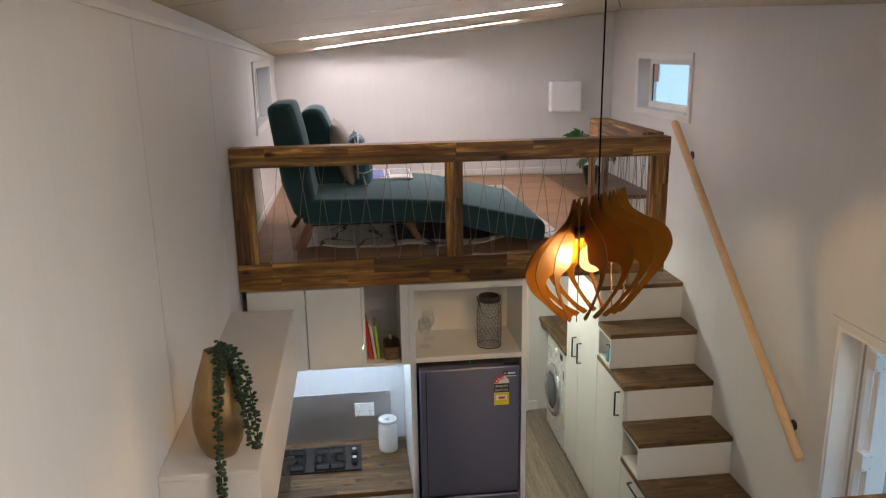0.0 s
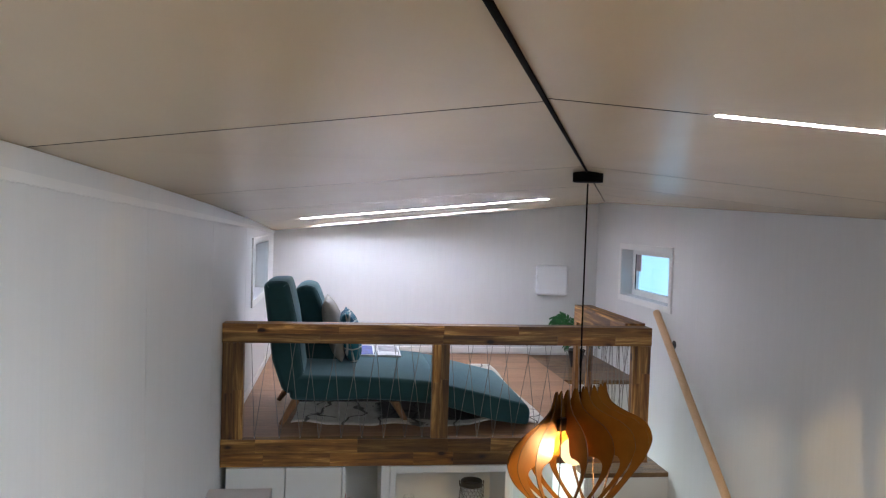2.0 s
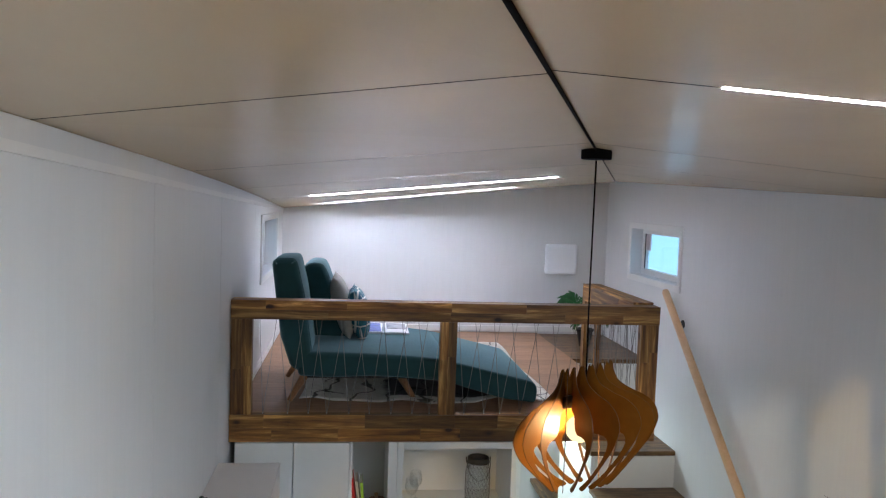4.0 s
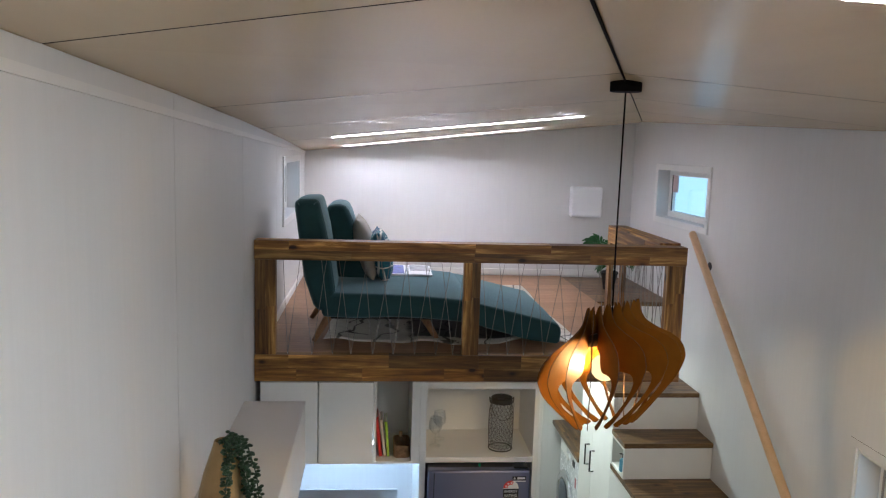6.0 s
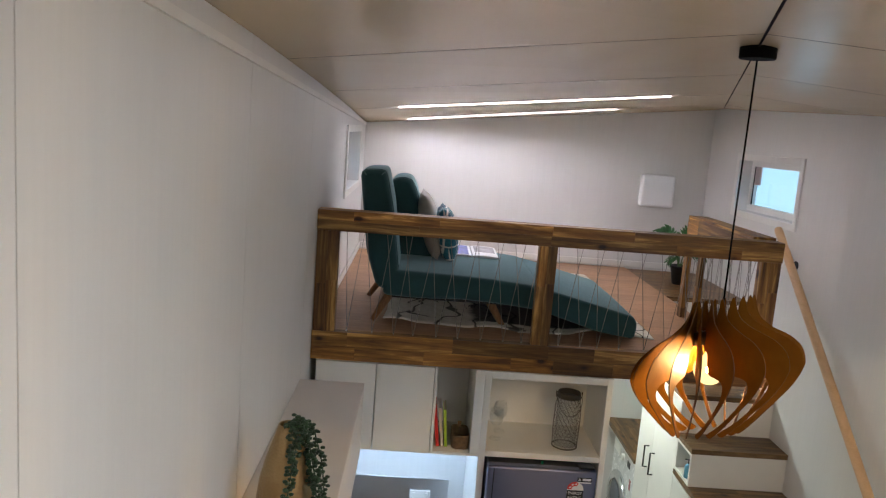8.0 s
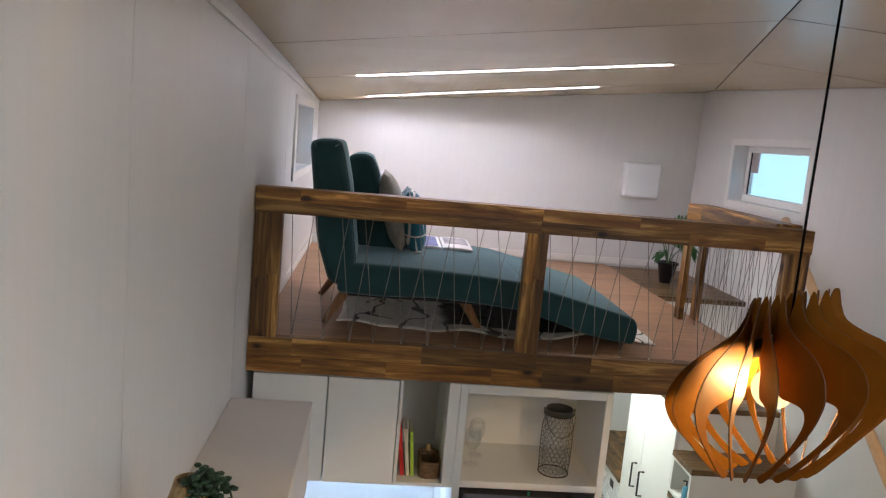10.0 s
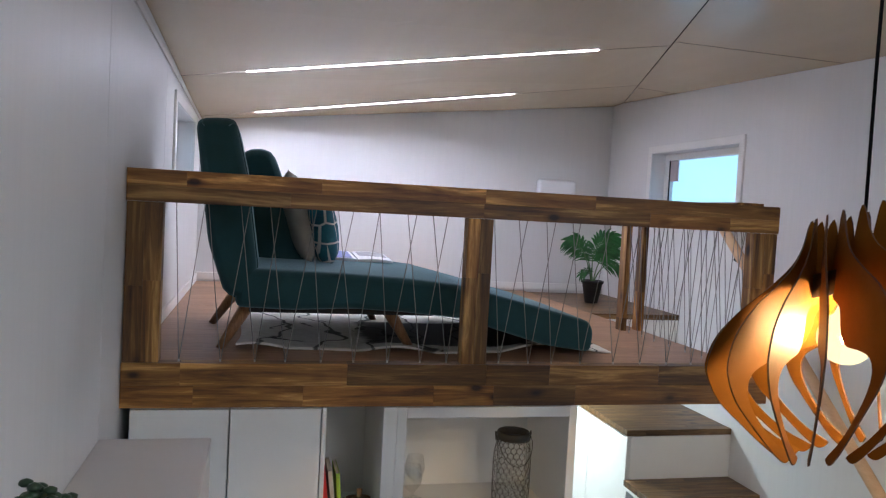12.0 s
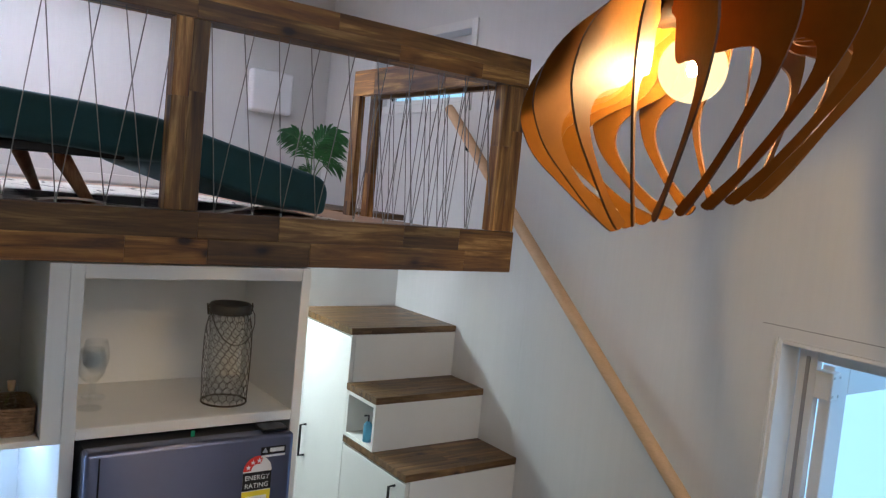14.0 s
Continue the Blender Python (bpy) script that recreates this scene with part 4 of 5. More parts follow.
def potted_palm():
    p = thing("potted_plant", (2.455, 2.10, 2.206), "fan palm in a small black pot on the landing", "plant")
    at = (2.455, 2.10, 2.206)
    part("pot", lathe([(0.038, 0), (0.041, 0.004), (0.064, 0.125), (0.072, 0.127), (0.072, 0.142), (0.066, 0.144), (0.063, 0.13), (0.02, 0.126)], at, 24), plain("pot_black", (0.012, 0.012, 0.013), 0.5), p)
    part("soil", lathe([(0.062, 0.122), (0.03, 0.128), (0.001, 0.13)], at, 16, cap=False), plain("soil", (0.03, 0.02, 0.014), 0.95), p)
    green = plain("palm_leaf", (0.022, 0.12, 0.022), 0.42, 0, 0.35, 14, 0.1, 60)
    stemm = plain("palm_stem", (0.07, 0.16, 0.04), 0.5)
    rnd = random.Random(5)
    root = Vector((at[0], at[1], at[2] + 0.126))

    def frond(knots, first, size, droop, lift):
        """A feathered leaf: arching midrib with narrow folded leaflets on both sides."""
        P = [root + Vector(k) for k in knots]
        rib = []
        for k in range(len(P) - 1):
            a, b, c, d = P[max(k - 1, 0)], P[k], P[k + 1], P[min(k + 2, len(P) - 1)]
            for j in range(6):
                t = j / 6
                rib.append(0.5 * (2 * b + (c - a) * t + (2 * a - 5 * b + 4 * c - d) * t * t + (3 * b - a - 3 * c + d) * t ** 3))
        rib.append(P[-1])
        n = len(rib)
        part("stem", tube(rib, [0.0042 * (1 - 0.75 * k / n) for k in range(n)], 6), stemm, p)
        bm = bmesh.new()
        i0 = int(first * n)
        m = int((n - i0) * 1.4)
        for k in range(m):
            f = k / (m - 1)
            u = i0 + f * (n - 1 - i0)
            i = min(int(u), n - 2)
            c0 = rib[i].lerp(rib[i + 1], u - i)
            d = (rib[i + 1] - rib[max(i - 1, 0)]).normalized()
            face = Vector((-0.25, -1, 0.25))
            across = face.cross(d).normalized()
            L = size * (0.55 + 0.45 * math.sin(math.pi * min(1, 0.18 + 0.8 * f))) * rnd.uniform(0.9, 1.08)
            for sg in (-1, 1):
                aim = (across * sg * (1.0 - 0.55 * f) + d * (0.45 + 0.8 * f) + Vector((0, rnd.uniform(-0.25, 0.25), lift * 0.2))).normalized()
                flat = aim.cross(face).normalized()
                w = size * 0.058
                pts = []
                for q, ww in ((0.0, 0.35), (0.35, 1.0), (0.7, 0.8), (1.0, 0.08)):
                    c = c0 + aim * L * q - Vector((0, 0, 1)) * L * droop * q * q
                    pts.append((bm.verts.new(c + flat * w * ww), bm.verts.new(c + face.normalized() * w * 0.4 * ww), bm.verts.new(c - flat * w * ww)))
                for a, b in zip(pts, pts[1:]):
                    bm.faces.new((a[0], a[1], b[1], b[0]))
                    bm.faces.new((a[1], a[2], b[2], b[1]))
        part("leaf", bm, green, p)

    frond([(0, 0, 0), (-0.008, 0, 0.09), (-0.005, -0.01, 0.19), (0.05, -0.02, 0.275), (0.12, -0.03, 0.30)], 0.36, 0.15, 0.45, 0)
    frond([(0.004, 0, 0), (0.02, -0.01, 0.10), (0.06, -0.02, 0.18), (0.12, -0.03, 0.22)], 0.45, 0.12, 0.4, 0)
    frond([(-0.006, 0, 0), (-0.035, -0.005, 0.10), (-0.08, -0.02, 0.19), (-0.14, -0.03, 0.25), (-0.20, -0.04, 0.265)], 0.5, 0.10, 0.5, 0)
    frond([(-0.002, 0.004, 0), (-0.02, 0.02, 0.12), (-0.06, 0.03, 0.22), (-0.12, 0.03, 0.29)], 0.5, 0.11, 0.5, 0)
    frond([(0.006, 0.004, 0), (0.05, 0.0, 0.085), (0.115, 0.0, 0.125), (0.18, 0.01, 0.105)], 0.45, 0.085, 0.5, 0)
    frond([(-0.004, -0.004, 0), (-0.025, -0.02, 0.05), (-0.06, -0.05, 0.085), (-0.11, -0.07, 0.06)], 0.45, 0.06, 0.5, 0)


potted_palm()

# ---- vase with trailing plant on the ledge ----


def vase():
    at = (0.163, -1.60, 2.0985)
    v = thing("vase", at, "hammered brass vase standing on the ledge", "vase")
    m, nt, b = shader("hammered_brass")
    vo = nt.nodes.new("ShaderNodeTexVoronoi")
    vo.inputs["Scale"].default_value = 130.0
    nt.links.new(mapped(nt, (1, 1, 1)), vo.inputs["Vector"])
    nt.links.new(ramp(nt, noise_tex(nt, mapped(nt, (1, 1, 1)), 12, 3), [(0.3, (0.28, 0.175, 0.08)), (0.7, (0.40, 0.275, 0.135))]), b.inputs["Base Color"])
    b.inputs["Metallic"].default_value, b.inputs["Roughness"].default_value = 0.95, 0.33
    bump(nt, b, vo.outputs["Distance"], 0.35, 0.003)
    prof = [(0.045, 0), (0.055, 0.004), (0.078, 0.045), (0.09, 0.095), (0.091, 0.13), (0.084, 0.18), (0.068, 0.235), (0.05, 0.28), (0.036, 0.315), (0.031, 0.33), (0.027, 0.33), (0.032, 0.31), (0.045, 0.275)]
    part("body", lathe([(r * 0.84, h) for r, h in prof], at, 40), m, v)
    pl = thing("trailing_plant", (0.145, -1.60, 2.40), "trailing string-of-pearls plant spilling from the vase", "plant")
    leafm = plain("succulent_leaf", (0.011, 0.036, 0.012), 0.38, 0, 0.35, 30, 0.05, 80)
    rnd = random.Random(11)
    strands = [
        [(0.145, -1.60, 2.40), (0.165, -1.62, 2.44), (0.178, -1.66, 2.42), (0.172, -1.70, 2.36), (0.165, -1.735, 2.26), (0.162, -1.74, 2.10), (0.160, -1.74, 1.95), (0.158, -1.74, 1.80)],
        [(0.145, -1.60, 2.40), (0.175, -1.59, 2.445), (0.21, -1.58, 2.40), (0.235, -1.58, 2.31), (0.245, -1.585, 2.21), (0.252, -1.60, 2.13), (0.258, -1.60, 2.105)],
        [(0.145, -1.60, 2.40), (0.18, -1.62, 2.44), (0.205, -1.64, 2.39), (0.224, -1.65, 2.31), (0.236, -1.65, 2.20), (0.242, -1.65, 2.13)],
        [(0.145, -1.60, 2.40), (0.16, -1.60, 2.45), (0.185, -1.60, 2.42), (0.205, -1.62, 2.35), (0.215, -1.63, 2.27)],
        [(0.145, -1.60, 2.40), (0.15, -1.63, 2.44), (0.165, -1.66, 2.40), (0.17, -1.69, 2.33)]]
    for s in strands:
        s = [(x + 0.02, y, z) for x, y, z in s]
        part("stem", tube(s, 0.0018, 6), leafm, pl)
        bm = bmesh.new()
        P = [Vector(q) for q in s]
        for a, b in zip(P, P[1:]):
            n = max(4, int((b - a).length / 0.0034))
            for k in range(n):
                c = a + (b - a) * (k + rnd.random() * 0.6) / n
                th = rnd.uniform(0, 6.283)
                o = Vector((math.cos(th), math.sin(th), rnd.uniform(-0.5, 0.6))).normalized()
                c2 = c + o * rnd.uniform(0.007, 0.013)
                tmp = bmesh.new()
                bmesh.ops.create_icosphere(tmp, subdivisions=1, radius=1)
                for w in tmp.verts:
                    w.co = c2 + Vector((w.co.x * 0.0078, w.co.y * 0.0072, w.co.z * 0.0048))
                for f in tmp.faces:
                    f.smooth = True
                merge(bm, tmp)
        lf = part("leaves", bm, leafm, pl)
        tagged(lf, "", "", "", "stuff")


vase()

# ---- kitchen things ----


def jar():
    at = (0.728, 0.50, 0.9005)
    j = thing("ceramic_jar", at, "white ceramic storage jar with a lid on the benchtop", "jar")
    cer = plain("white_ceramic", (0.82, 0.81, 0.78), 0.25)
    part("body", lathe([(0.05, 0), (0.056, 0.004), (0.058, 0.02), (0.058, 0.15), (0.054, 0.168), (0.045, 0.178), (0.045, 0.186)], at, 32), cer, j)
    part("lid", lathe([(0.047, 0.187), (0.055, 0.19), (0.056, 0.203), (0.05, 0.209), (0.046, 0.206), (0.012, 0.203), (0.01, 0.212), (0.001, 0.214)], at, 32), cer, j)


jar()


def hob():
    h = thing("gas_hob", (0.34, 0.42, 0.9), "black glass gas hob with cast-iron trivets", "hob")
    part("plate", box(0.03, 0.563, 0.275, 0.57, 0.9005, 0.911, 0.003), plain("black_glass", (0.01, 0.01, 0.011), 0.12), h)
    for cx in (0.14, 0.375):
        bn = part("burner", lathe([(0.048, 0), (0.048, 0.008), (0.034, 0.01), (0.034, 0.018), (0.024, 0.022), (0.002, 0.023)], (cx, 0.42, 0.911), 24), M_BLACK, h)
        bm = bmesh.new()
        for x0, x1, y0, y1 in ((cx - 0.09, cx + 0.09, 0.325, 0.335), (cx - 0.09, cx + 0.09, 0.505, 0.515), (cx - 0.09, cx - 0.08, 0.335, 0.505), (cx + 0.08, cx + 0.09, 0.335, 0.505)):
            box(x0, x1, y0, y1, 0.925, 0.937, 0.002, bm)
        for x0, x1, y0, y1 in ((cx - 0.004, cx + 0.004, 0.335, 0.39), (cx - 0.004, cx + 0.004, 0.45, 0.505), (cx - 0.08, cx - 0.03, 0.416, 0.424), (cx + 0.03, cx + 0.08, 0.416, 0.424)):
            box(x0, x1, y0, y1, 0.928, 0.942, 0.002, bm)
        for x in (cx - 0.086, cx + 0.086):
            for y in (0.33, 0.51):
                box(x - 0.004, x + 0.004, y - 0.004, y + 0.004, 0.911, 0.926, 0, bm)
        part("trivet", bm, M_BLACK, h)
    for y in (0.47, 0.375):
        k = part("knob", lathe([(0.02, 0), (0.02, 0.006), (0.015, 0.008), (0.014, 0.026), (0.001, 0.028)], (0.52, y, 0.911), 20), M_BLACK, h)
        part("cap", lathe([(0.0145, 0.026), (0.013, 0.030), (0.001, 0.031)], (0.52, y, 0.911), 20), M_STEEL, k, "chrome cap")


hob()
sk = thing("power_socket", (0.59, 0.635, 1.07), "white double power socket on the splashback", "socket")
part("plate", box(0.533, 0.652, 0.626, 0.6355, 1.068, 1.155, 0.004, seg=2), M_WHITE, sk)
for x in (0.555, 0.63):
    part("switch", box(x - 0.008, x + 0.008, 0.6225, 0.6262, 1.125, 1.143, 0.001), M_WHITE, sk)
    for dx, dz in ((-0.008, 0.006), (0.008, 0.006), (0, -0.012)):
        part("slot", box(x + dx - 0.0015, x + dx + 0.0015, 0.6252, 0.6264, 1.095 + dz - 0.005, 1.095 + dz + 0.005), M_BLACKGAP, sk)


def lantern(name, label, at, R, H, candle=True):
    l = thing(name, at, label, "lantern", "wire lanterns")
    iron = plain("dark_iron", (0.085, 0.07, 0.052), 0.5, 0.5)

    def rad(f):
        return R * (0.98 + 0.06 * math.sin(math.pi * f) - 0.14 * max(0, f - 0.8) / 0.2)
    bm = bmesh.new()
    n, rows = 19, 14
    for d in (1, -1):
        for k in range(n):
            pts = []
            for j in range(rows * 2 + 1):
                f = j / (rows * 2)
                zig = (0.0, 0.0, 0.5, 0.5)[j % 4] * d
                th = 2 * math.pi * (k + zig) / n
                pts.append((at[0] + rad(f) * math.cos(th), at[1] + rad(f) * math.sin(th), at[2] + 0.004 + f * H * 0.9))
            tube(pts, 0.0008, 4, bm, caps=False)
    tagged(part("wire_mesh", bm, iron, l), "", "", "", "stuff")
    for f, r in ((0.0, 0.0028), (0.9, 0.002)):
        part("hoop", tube([(at[0] + rad(f) * math.cos(2 * math.pi * k / 28), at[1] + rad(f) * math.sin(2 * math.pi * k / 28), at[2] + 0.003 + f * H) for k in range(28)], r, 6, closed=True), iron, l)
    part("collar", lathe([(R * 0.88, H * 0.9), (R * 0.9, H * 0.905), (R * 0.9, H * 0.985), (R * 0.86, H), (R * 0.82, H * 0.985), (R * 0.8, H * 0.91)], at, 28), iron, l)
    part("glass", lathe([(R * 0.82, 0.006), (R * 0.84, 0.01), (R * 0.84, H * 0.86), (R * 0.75, H * 0.9), (R * 0.73, H * 0.9), (R * 0.82, H * 0.85), (R * 0.82, 0.012)], at, 28), M_GLASS, l).visible_shadow = False
    for sx in (-1, 1):
        c = (at[0] + sx * R * 0.98, at[1], at[2] + H * 0.965)
        part("loop", tube([(c[0], c[1], c[2] - 0.022), (c[0] + sx * 0.003, c[1], c[2]), (c[0] + sx * 0.003, c[1] + 0.004, c[2] + 0.008), (c[0], c[1] - 0.004, c[2] + 0.008), (c[0], c[1], c[2])], 0.0022, 6), iron, l)
    arc = [(at[0] + R * 0.98 * math.cos(math.pi * k / 16), at[1] - R * 1.06 * math.sin(math.pi * k / 16) ** 0.5 if 0 < k < 16 else at[1], at[2] + H * 0.955 - 0.095 * math.sin(math.pi * k / 16)) for k in range(17)]
    part("handle", tube(arc, 0.0014, 6), iron, l, "thin wire handle hanging down")


lantern("wire_lantern", "dark wire-mesh glass lantern in the niche", (1.284, 0.125, 1.6945), 0.064, 0.285)
lantern("wire_lantern", "small dark wire lantern on the benchtop", (0.112, 0.15, 0.9005), 0.05, 0.16)


def wine_glass(x, y):
    g = thing("wine_glass", (x, y, 1.6945), "clear stemmed wine glass in the niche", "glass", "wine glasses")
    part("bowl", lathe([(0.004, 0.068), (0.018, 0.074), (0.032, 0.092), (0.036, 0.115), (0.032, 0.145), (0.028, 0.16), (0.0266, 0.16), (0.0306, 0.145), (0.0346, 0.115), (0.030, 0.093), (0.016, 0.077)], (x, y, 1.6945), 24, cap=False), M_GLASS, g)
    part("stem", lathe([(0.031, 0), (0.031, 0.002), (0.008, 0.006), (0.0035, 0.014), (0.0035, 0.06), (0.004, 0.0675)], (x, y, 1.6945), 20), M_GLASS, g)


wine_glass(0.935, 0.16)
wine_glass(0.965, 0.26)

for k, (x, w, h, c, lean) in enumerate(((0.634, 0.016, 0.215, (0.55, 0.03, 0.025), 7), (0.658, 0.014, 0.20, (0.62, 0.55, 0.45), 7), (0.676, 0.013, 0.19, (0.36, 0.55, 0.05), 5))):
    b = thing("book", (x, 0.12, 1.676), ("red", "pale", "lime green")[k] + " cookbook leaning in the open shelf", "book", "cookbooks")
    cov = plain("book_cover", c, 0.4, 0, 0.2, 25)
    sh = Matrix.Translation((x, 0.12, 1.676)) @ Matrix.Rotation(radians(-lean), 4, 'Y')
    for n, cc, mt in (("cover", (0, 0.0015, -0.06, 0.08, 0, h), cov), ("cover", (w - 0.0015, w, -0.06, 0.08, 0, h), cov), ("spine", (0.0016, w - 0.0016, -0.0605, -0.058, 0, h), cov), ("pages", (0.0016, w - 0.0016, -0.057, 0.076, 0.003, h - 0.003), plain("book_paper", (0.7, 0.66, 0.58), 0.8))):
        bm = box(*cc)
        bm.transform(sh)
        part(n, bm, mt, b)


def basket():
    b = thing("wicker_basket", (0.755, 0.12, 1.676), "small woven wicker basket in the open shelf", "basket")
    wick = plain("wicker", (0.20, 0.12, 0.065), 0.75, 0, 0.3, 60)
    bm = bmesh.new()
    for r in range(9):
        z = 1.680 + r * 0.0075
        pts = []
        for k in range(48):
            th = 2 * math.pi * k / 48
            x = 0.752 + 0.040 * (abs(math.cos(th)) ** 0.4) * (1 if math.cos(th) > 0 else -1)
            y = 0.115 + 0.075 * (abs(math.sin(th)) ** 0.4) * (1 if math.sin(th) > 0 else -1)
            q = 1 + 0.025 * (1 if (k + r) % 2 else -1)
            pts.append((0.752 + (x - 0.752) * q, 0.115 + (y - 0.115) * q, z))
        tube(pts, 0.0042, 6, bm, closed=True)
    tagged(part("weave", bm, wick, b), "", "", "", "stuff")
    part("base", box(0.718, 0.786, 0.045, 0.185, 1.6765, 1.681, 0.002), wick, b)
    o = thing("oil_bottle", (0.745, 0.10, 1.682), "small glass bottle with a cork in the basket", "bottle")
    part("body", lathe([(0.02, 0), (0.021, 0.003), (0.021, 0.055), (0.008, 0.075), (0.008, 0.1), (0.006, 0.1), (0.006, 0.076), (0.019, 0.054), (0.019, 0.006)], (0.745, 0.10, 1.6815), 20), M_GLASS, o)
    part("cork", lathe([(0.0065, 0.09), (0.009, 0.102), (0.01, 0.115), (0.002, 0.116)], (0.745, 0.10, 1.6815), 14), plain("cork", (0.36, 0.22, 0.12), 0.8), o)


basket()


def text(body, at, size, mat, parent, name="lettering"):
    c = bpy.data.curves.new(name, 'FONT')
    c.body, c.size, c.align_x, c.extrude = body, size, 'CENTER', 0.0003
    tmp = bpy.data.objects.new(name, c)
    scene.collection.objects.link(tmp)
    dg = bpy.context.evaluated_depsgraph_get()
    me = bpy.data.meshes.new_from_object(tmp.evaluated_get(dg))
    bpy.data.objects.remove(tmp)
    bm = bmesh.new()
    bm.from_mesh(me)
    bm.transform(Matrix.Translation(at) @ Matrix.Rotation(radians(90), 4, 'X'))
    return part(name, bm, mat, parent)


def fridge_details():
    red, white, black, yellow = (plain("ink_" + n, c, 0.4, 0, 0.03) for n, c in (("red", (0.62, 0.04, 0.03)), ("white", (0.78, 0.78, 0.77)), ("black", (0.012, 0.012, 0.012)), ("yellow", (0.75, 0.60, 0.03))))
    lab = thing("energy_label", (1.322, -0.083, 1.434), "energy rating sticker on the fridge door", "sticker")
    x0, x1, zb, zm = 1.274, 1.354, 1.436, 1.560
    cx, r = (x0 + x1) / 2, (x1 - x0) / 2
    y = -0.0822
    part("backing", extrude([(x0, zb), (x1, zb)] + [(cx + r * math.cos(math.pi * k / 20), zm + r * math.sin(math.pi * k / 20)) for k in range(21)], 1, y - 0.0006, y), white, lab)
    part("yellow_field", box(x0, x1, y - 0.0012, y - 0.0007, zb, 1.506), yellow, lab)
    part("black_band", box(x0, x1, y - 0.0012, y - 0.0007, 1.508, 1.558), black, lab)
    arc = [(cx + r * math.cos(radians(a)), zm + 0.002 + r * math.sin(radians(a))) for a in range(180, 62, -8)] + [(cx + r * 0.45 * math.cos(radians(a)), zm + 0.002 + r * 0.45 * math.sin(radians(a))) for a in range(68, 181, 8)]
    part("red_arc", extrude(arc, 1, y - 0.0012, y - 0.0007), red, lab)
    for a in (155, 120, 85):
        q = (cx + r * 0.72 * math.cos(radians(a)), zm + r * 0.72 * math.sin(radians(a)))
        part("star", extrude([(q[0] + (0.0075 if k % 2 == 0 else 0.003) * math.sin(math.pi * k / 5), q[1] + (0.0075 if k % 2 == 0 else 0.003) * math.cos(math.pi * k / 5)) for k in range(10)], 1, y - 0.0017, y - 0.0013), white, lab)
    part("white_field", box(cx - 0.03, cx + 0.03, y - 0.0017, y - 0.0013, 1.464, 1.492), white, lab)
    part("bar", box(cx - 0.017, cx + 0.017, y - 0.0022, y - 0.0018, 1.471, 1.484), red, lab)
    text("ENERGY", (cx, y - 0.0016, 1.537), 0.0185, white, lab)
    text("RATING", (cx, y - 0.0016, 1.515), 0.0185, white, lab)
    pl = part("badge", box(1.320, 1.390, y - 0.0015, y, 1.603, 1.624, 0.0004), M_BLACK, fr, "small maker's plate")
    for k in range(3):
        a = radians(90 + 120 * k)
        part("mark", extrude([(1.331 + 0.0045 * math.cos(a) + 0.0045 * math.cos(a + b), 1.6135 + 0.0045 * math.sin(a) + 0.0045 * math.sin(a + b)) for b in (0, 2.1, 3.14, 4.2)], 1, y - 0.0022, y - 0.0016), M_STEEL, pl)
    part("bar", box(1.345, 1.386, y - 0.0022, y - 0.0016, 1.609, 1.620), white, pl)
    part("bar", box(1.321, 1.389, y - 0.0022, y - 0.0016, 1.596, 1.6015), white, pl)
    part("handle_recess", box(0.913, 0.917, -0.0845, -0.0815, 0.93, 1.645, 0.001), M_BLACK, fr, "dark recessed grip")
    part("hinge_cover", box(1.33, 1.405, -0.06, -0.005, 1.6565, 1.6635, 0.002), M_BLACK, fr)
    part("gasket", box(0.895, 1.405, -0.0268, -0.0222, 0.06, 1.64), M_BLACKGAP, fr)
    for x in (0.93, 1.39):
        part("foot", lathe([(0.02, 0.0), (0.02, 0.019)], (x, 0.05, 0.001), 12), M_BLACK, fr)
    tp = tagged(put(box(1.152, 1.162, -0.012, -0.008, 1.6485, 1.664), "green_tape", plain("green_tape", (0.02, 0.30, 0.16), 0.5)), "strip of green tape on top of the fridge", "tape")


fridge_details()


def washer_details():
    c = (2.150, 0.43)

    def disc(profile, mat, name, lab=""):
        bm = lathe(profile, (0, 0, 0), 36)
        bm.transform(Matrix.Translation((2.214, c[0], c[1])) @ Matrix.Rotation(radians(-90), 4, 'Y'))
        part(name, bm, mat, wa, lab)
    disc([(0.225, 0.0), (0.225, 0.02), (0.205, 0.034), (0.165, 0.036), (0.16, 0.02)], plain("chrome", (0.7, 0.72, 0.75), 0.18, 1.0), "door_ring", "chrome door ring")
    disc([(0.159, 0.004), (0.158, 0.03), (0.12, 0.05), (0.05, 0.06), (0.001, 0.062)], plain("dark_glass", (0.10, 0.11, 0.13), 0.08), "door_glass", "dark round glass")
    part("display", box(2.211, 2.2148, 1.93, 2.00, 0.775, 0.825, 0.001), M_BLACK, wa)
    part("knob", tube([(2.2148, 2.11, 0.80), (2.195, 2.11, 0.80)], 0.028, 20), M_WHITE, wa)
    part("drawer", box(2.2105, 2.2148, 2.2, 2.39, 0.765, 0.84, 0.002), M_WHITE, wa)
    part("sticker", box(2.2125, 2.2148, 1.875, 1.91, 0.63, 0.71), plain("sticker_red", (0.35, 0.07, 0.08), 0.4), wa)
    part("sticker", box(2.2125, 2.2148, 1.88, 1.915, 0.27, 0.31), plain("sticker_yellow", (0.7, 0.55, 0.05), 0.4), wa)


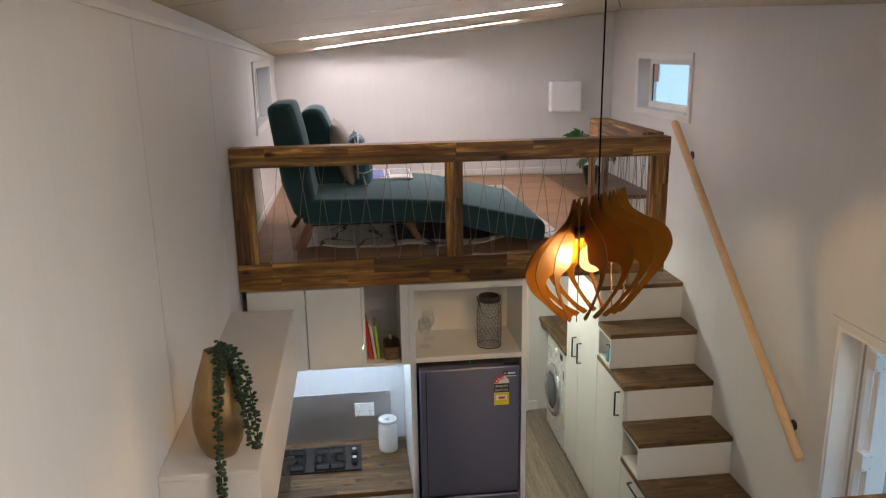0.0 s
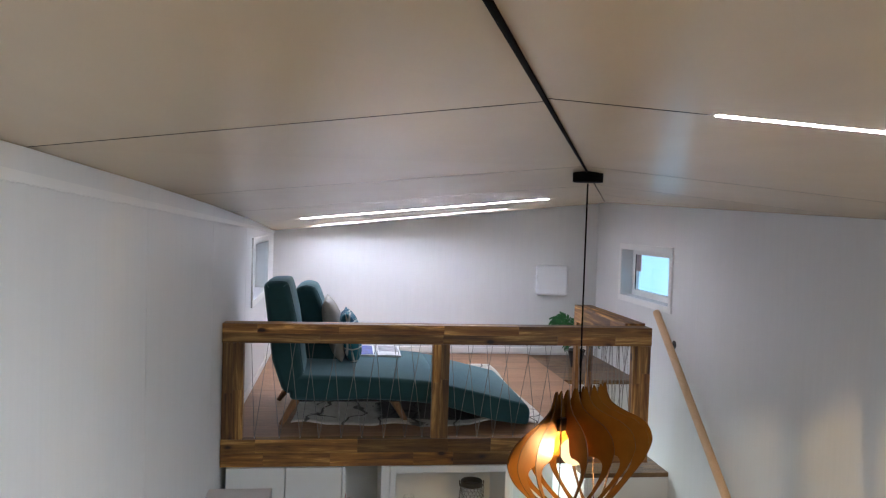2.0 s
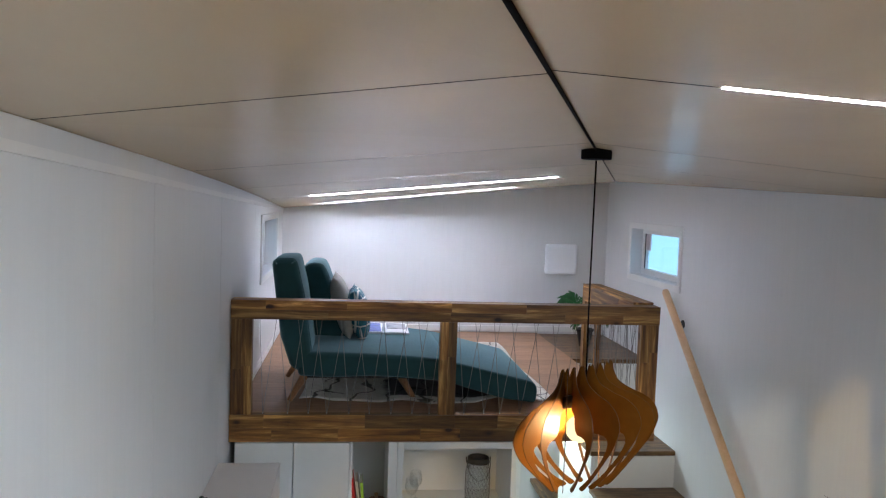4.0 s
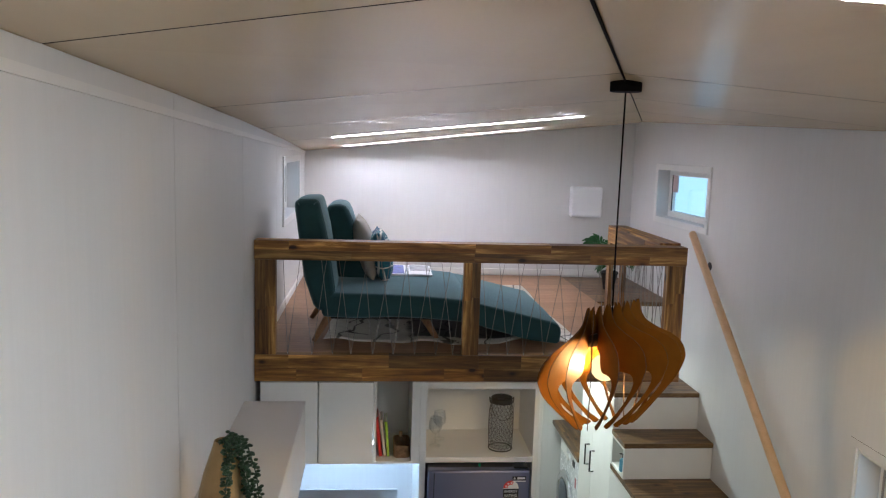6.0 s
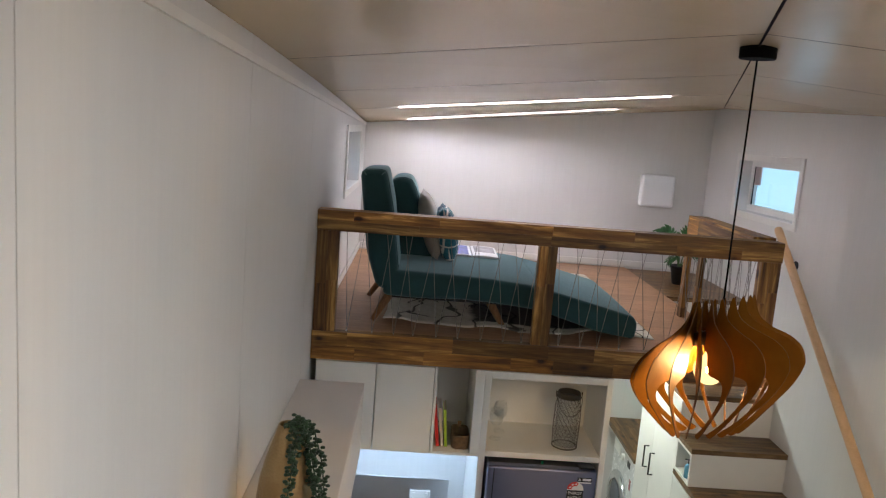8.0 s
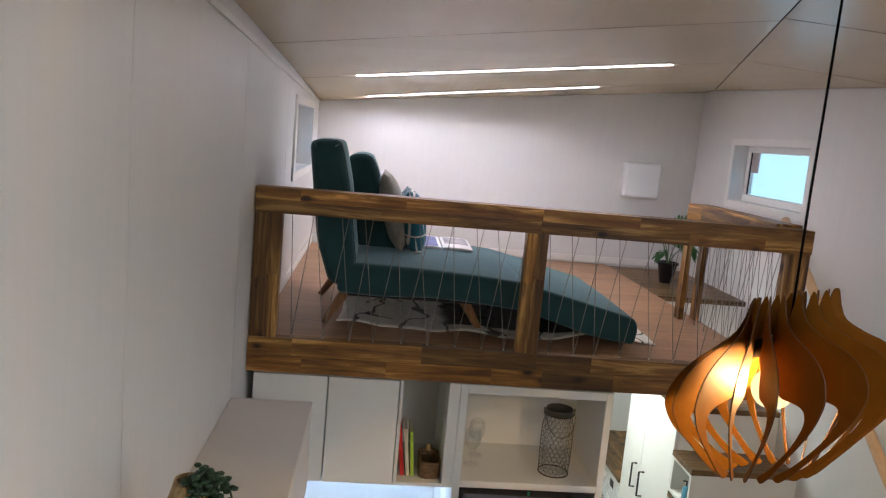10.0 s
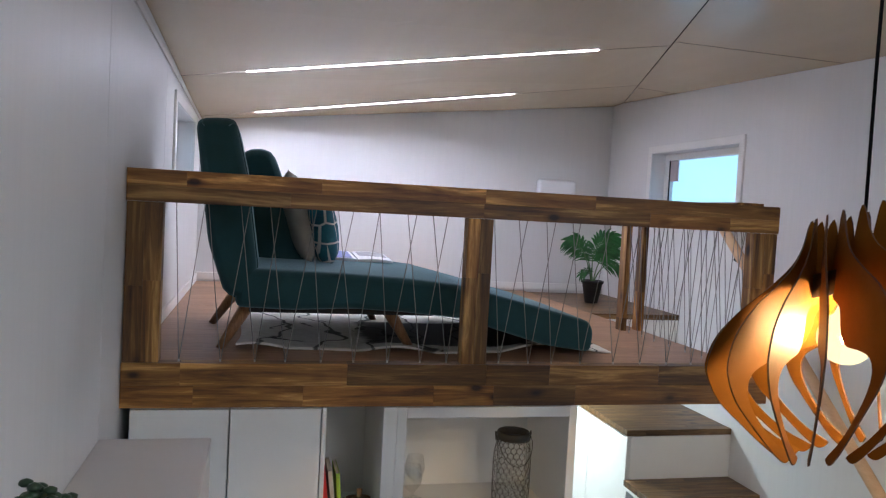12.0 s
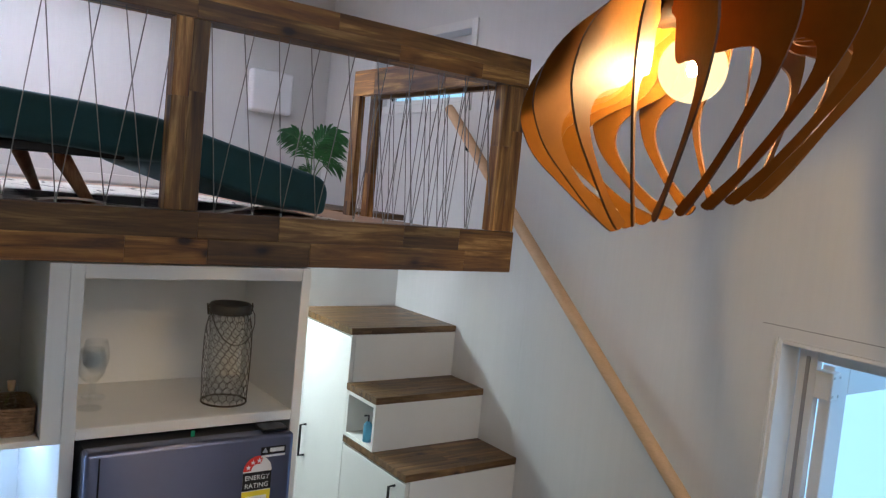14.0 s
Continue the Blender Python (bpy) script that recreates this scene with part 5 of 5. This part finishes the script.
washer_details()
bo = thing("soap_bottle", (2.228, 0.862, 1.229), "small blue pump bottle in the stair cubby", "bottle")
part("body", lathe([(0.018, 0), (0.02, 0.003), (0.02, 0.075), (0.008, 0.09)], (2.228, 0.862, 1.2290), 18), plain("blue_plastic", (0.10, 0.32, 0.48), 0.3), bo)
part("pump", tube([(2.228, 0.862, 1.319), (2.228, 0.862, 1.345), (2.206, 0.862, 1.347)], 0.004, 8), M_BLACK, bo)

# ---- glazed door in the side wall ----


def side_door():
    y0, y1, z0, z1 = DOOR
    d = thing("door_1", (XR, y1, 0), "white aluminium glazed door with a deep white reveal", "door", "", "structure")
    cool = plain("white_aluminium", (0.78, 0.80, 0.82), 0.3, 0, 0.01)
    part("reveal", box(XR - 0.003, XR + 0.105, y1 - 0.012, y1 - 0.0005, 0.001, z1 - 0.001, 0.001), M_WHITE, d)
    part("reveal", box(XR - 0.003, XR + 0.105, y0 + 0.0005, y0 + 0.012, 0.001, z1 - 0.001, 0.001), M_WHITE, d)
    part("reveal", box(XR - 0.003, XR + 0.105, y0 + 0.013, y1 - 0.013, z1 - 0.013, z1 - 0.001, 0.001), M_WHITE, d)
    for a, b in ((y1, y1 + 0.006),):
        part("bead", box(XR - 0.012, XR - 0.001, a, b, 0.001, z1 + 0.006, 0.001), M_WHITE, d)
    x = XR + 0.106
    for c in ((y1 - 0.075, y1 - 0.013, 0.001, z1 - 0.014), (y0 + 0.013, y0 + 0.075, 0.001, z1 - 0.014), (y0 + 0.076, y1 - 0.076, z1 - 0.06, z1 - 0.014)):
        part("frame", box(x, x + 0.032, *c, 0.002), cool, d)
    part("seal", box(x - 0.004, x - 0.0005, y1 - 0.052, y1 - 0.040, 0.02, z1 - 0.05), plain("grey_seal", (0.33, 0.33, 0.36), 0.5), d)
    lx, ly = x + 0.034, y1 - 0.115
    leaf = part("leaf", box(lx, lx + 0.10, ly, ly + 0.04, 0.03, z1 - 0.07, 0.003), cool, d, "white stile of the opened door leaf")
    part("stile", box(lx + 0.72, lx + 0.82, ly, ly + 0.04, 0.03, z1 - 0.07, 0.003), cool, d)
    part("rail", box(lx + 0.101, lx + 0.719, ly, ly + 0.04, 0.03, 0.17, 0.003), cool, d)
    part("rail", box(lx + 0.101, lx + 0.719, ly, ly + 0.04, z1 - 0.17, z1 - 0.07, 0.003), cool, d)
    gl = part("pane", box(lx + 0.101, lx + 0.719, ly + 0.017, ly + 0.023, 0.17, z1 - 0.17), M_GLASS, d)
    gl.visible_shadow = False
    for z in (0.4, 1.36, z1 - 0.13):
        hg = part("hinge", box(x - 0.012, x + 0.045, y1 - 0.135, y1 - 0.078, z - 0.045, z + 0.045, 0.004), cool, d, "white hinge")
        for xx in (x, x + 0.034):
            for dz in (-0.03, 0.03):
                part("screw", box(xx - 0.004, xx + 0.004, y1 - 0.137, y1 - 0.1352, z + dz - 0.004, z + dz + 0.004), M_STEEL, hg)


side_door()
tagged(put(box(XR - 0.0008, XR - 0.0001, -1.9, -0.585, 2.033, 2.0343), "trim", M_JOINT), "fine open joint in the lining above the door", "trim", "", "structure")
# upper cornice along the left wall
bm = bmesh.new()
vs = []
for y in (YF + 0.01, YB - 0.01):
    z = ceil_z(0, y)
    for dx, dz in ((0.0005, -0.022), (0.008, -0.022), (0.008, -0.001), (0.0005, -0.001)):
        vs.append(bm.verts.new((dx, y, z + dz)))
for k in range(4):
    bm.faces.new((vs[k], vs[(k + 1) % 4], vs[4 + (k + 1) % 4], vs[4 + k]))
bm.faces.new(vs[:4][::-1])
bm.faces.new(vs[4:])
tagged(put(bm, "trim", M_WHITE), "white batten where wall meets ceiling", "trim", "", "structure")

# ---- outside ----
tagged(put(box(-400, 400, -400, 400, -0.7, -0.6), "ground", plain("pale_ground", (0.35, 0.35, 0.34), 0.9)), "pale gravel ground outside", "ground", "", "structure")
for n, x in (("backdrop", XR + 6.0), ("backdrop", -6.0)):
    tagged(put(box(x - 0.02, x + 0.02, -30, 45, -0.6, 9), n, M_SKY), "pale blue evening light outside", "backdrop", "", "structure")

# ---- wall lining sheets and ground-floor boards ----
HOLES = {"l": [WIN_L], "r": [WIN, DOOR]}
JOINTS = {"l": [YF, -3.81, -2.64, -1.455, -0.29, 0.88, 2.05, YB], "r": [YF, -4.15, -2.98, -1.80, -0.63, 0.55, 1.73, YB]}
JW = {"l": 0.0016, "r": 0.0002}
for side, w_ob in (("l", wall_left), ("r", wall_right)):
    xa, xb = (-0.0055, 0.0) if side == "l" else (XR, XR + 0.0055)
    for a, b in zip(JOINTS[side], JOINTS[side][1:]):
        part("panel", wall_mesh(xa, xb, a + JW[side], b - JW[side], [], HOLES[side], 1, -0.002), M_WALL, w_ob)
for a, b in ((0.001, 1.1955), (1.1958, 2.3915), (2.3918, XR - 0.001)):
    part("panel", wall_mesh(a, b, YB - 0.0001, YB + 0.0054, [FOLD[0] + FOLD[1] * YB], [], 0, -0.002), M_WALL, wall_back)
planks(floor, (0.001, YF + 0.001, -0.0115), (XR - 0.001, YB - 0.001, 0.0), 1, 15, 0, [M_PLANK, M_PLANK, M_PLANK], 201, (1.0, 1.8), 0.001)
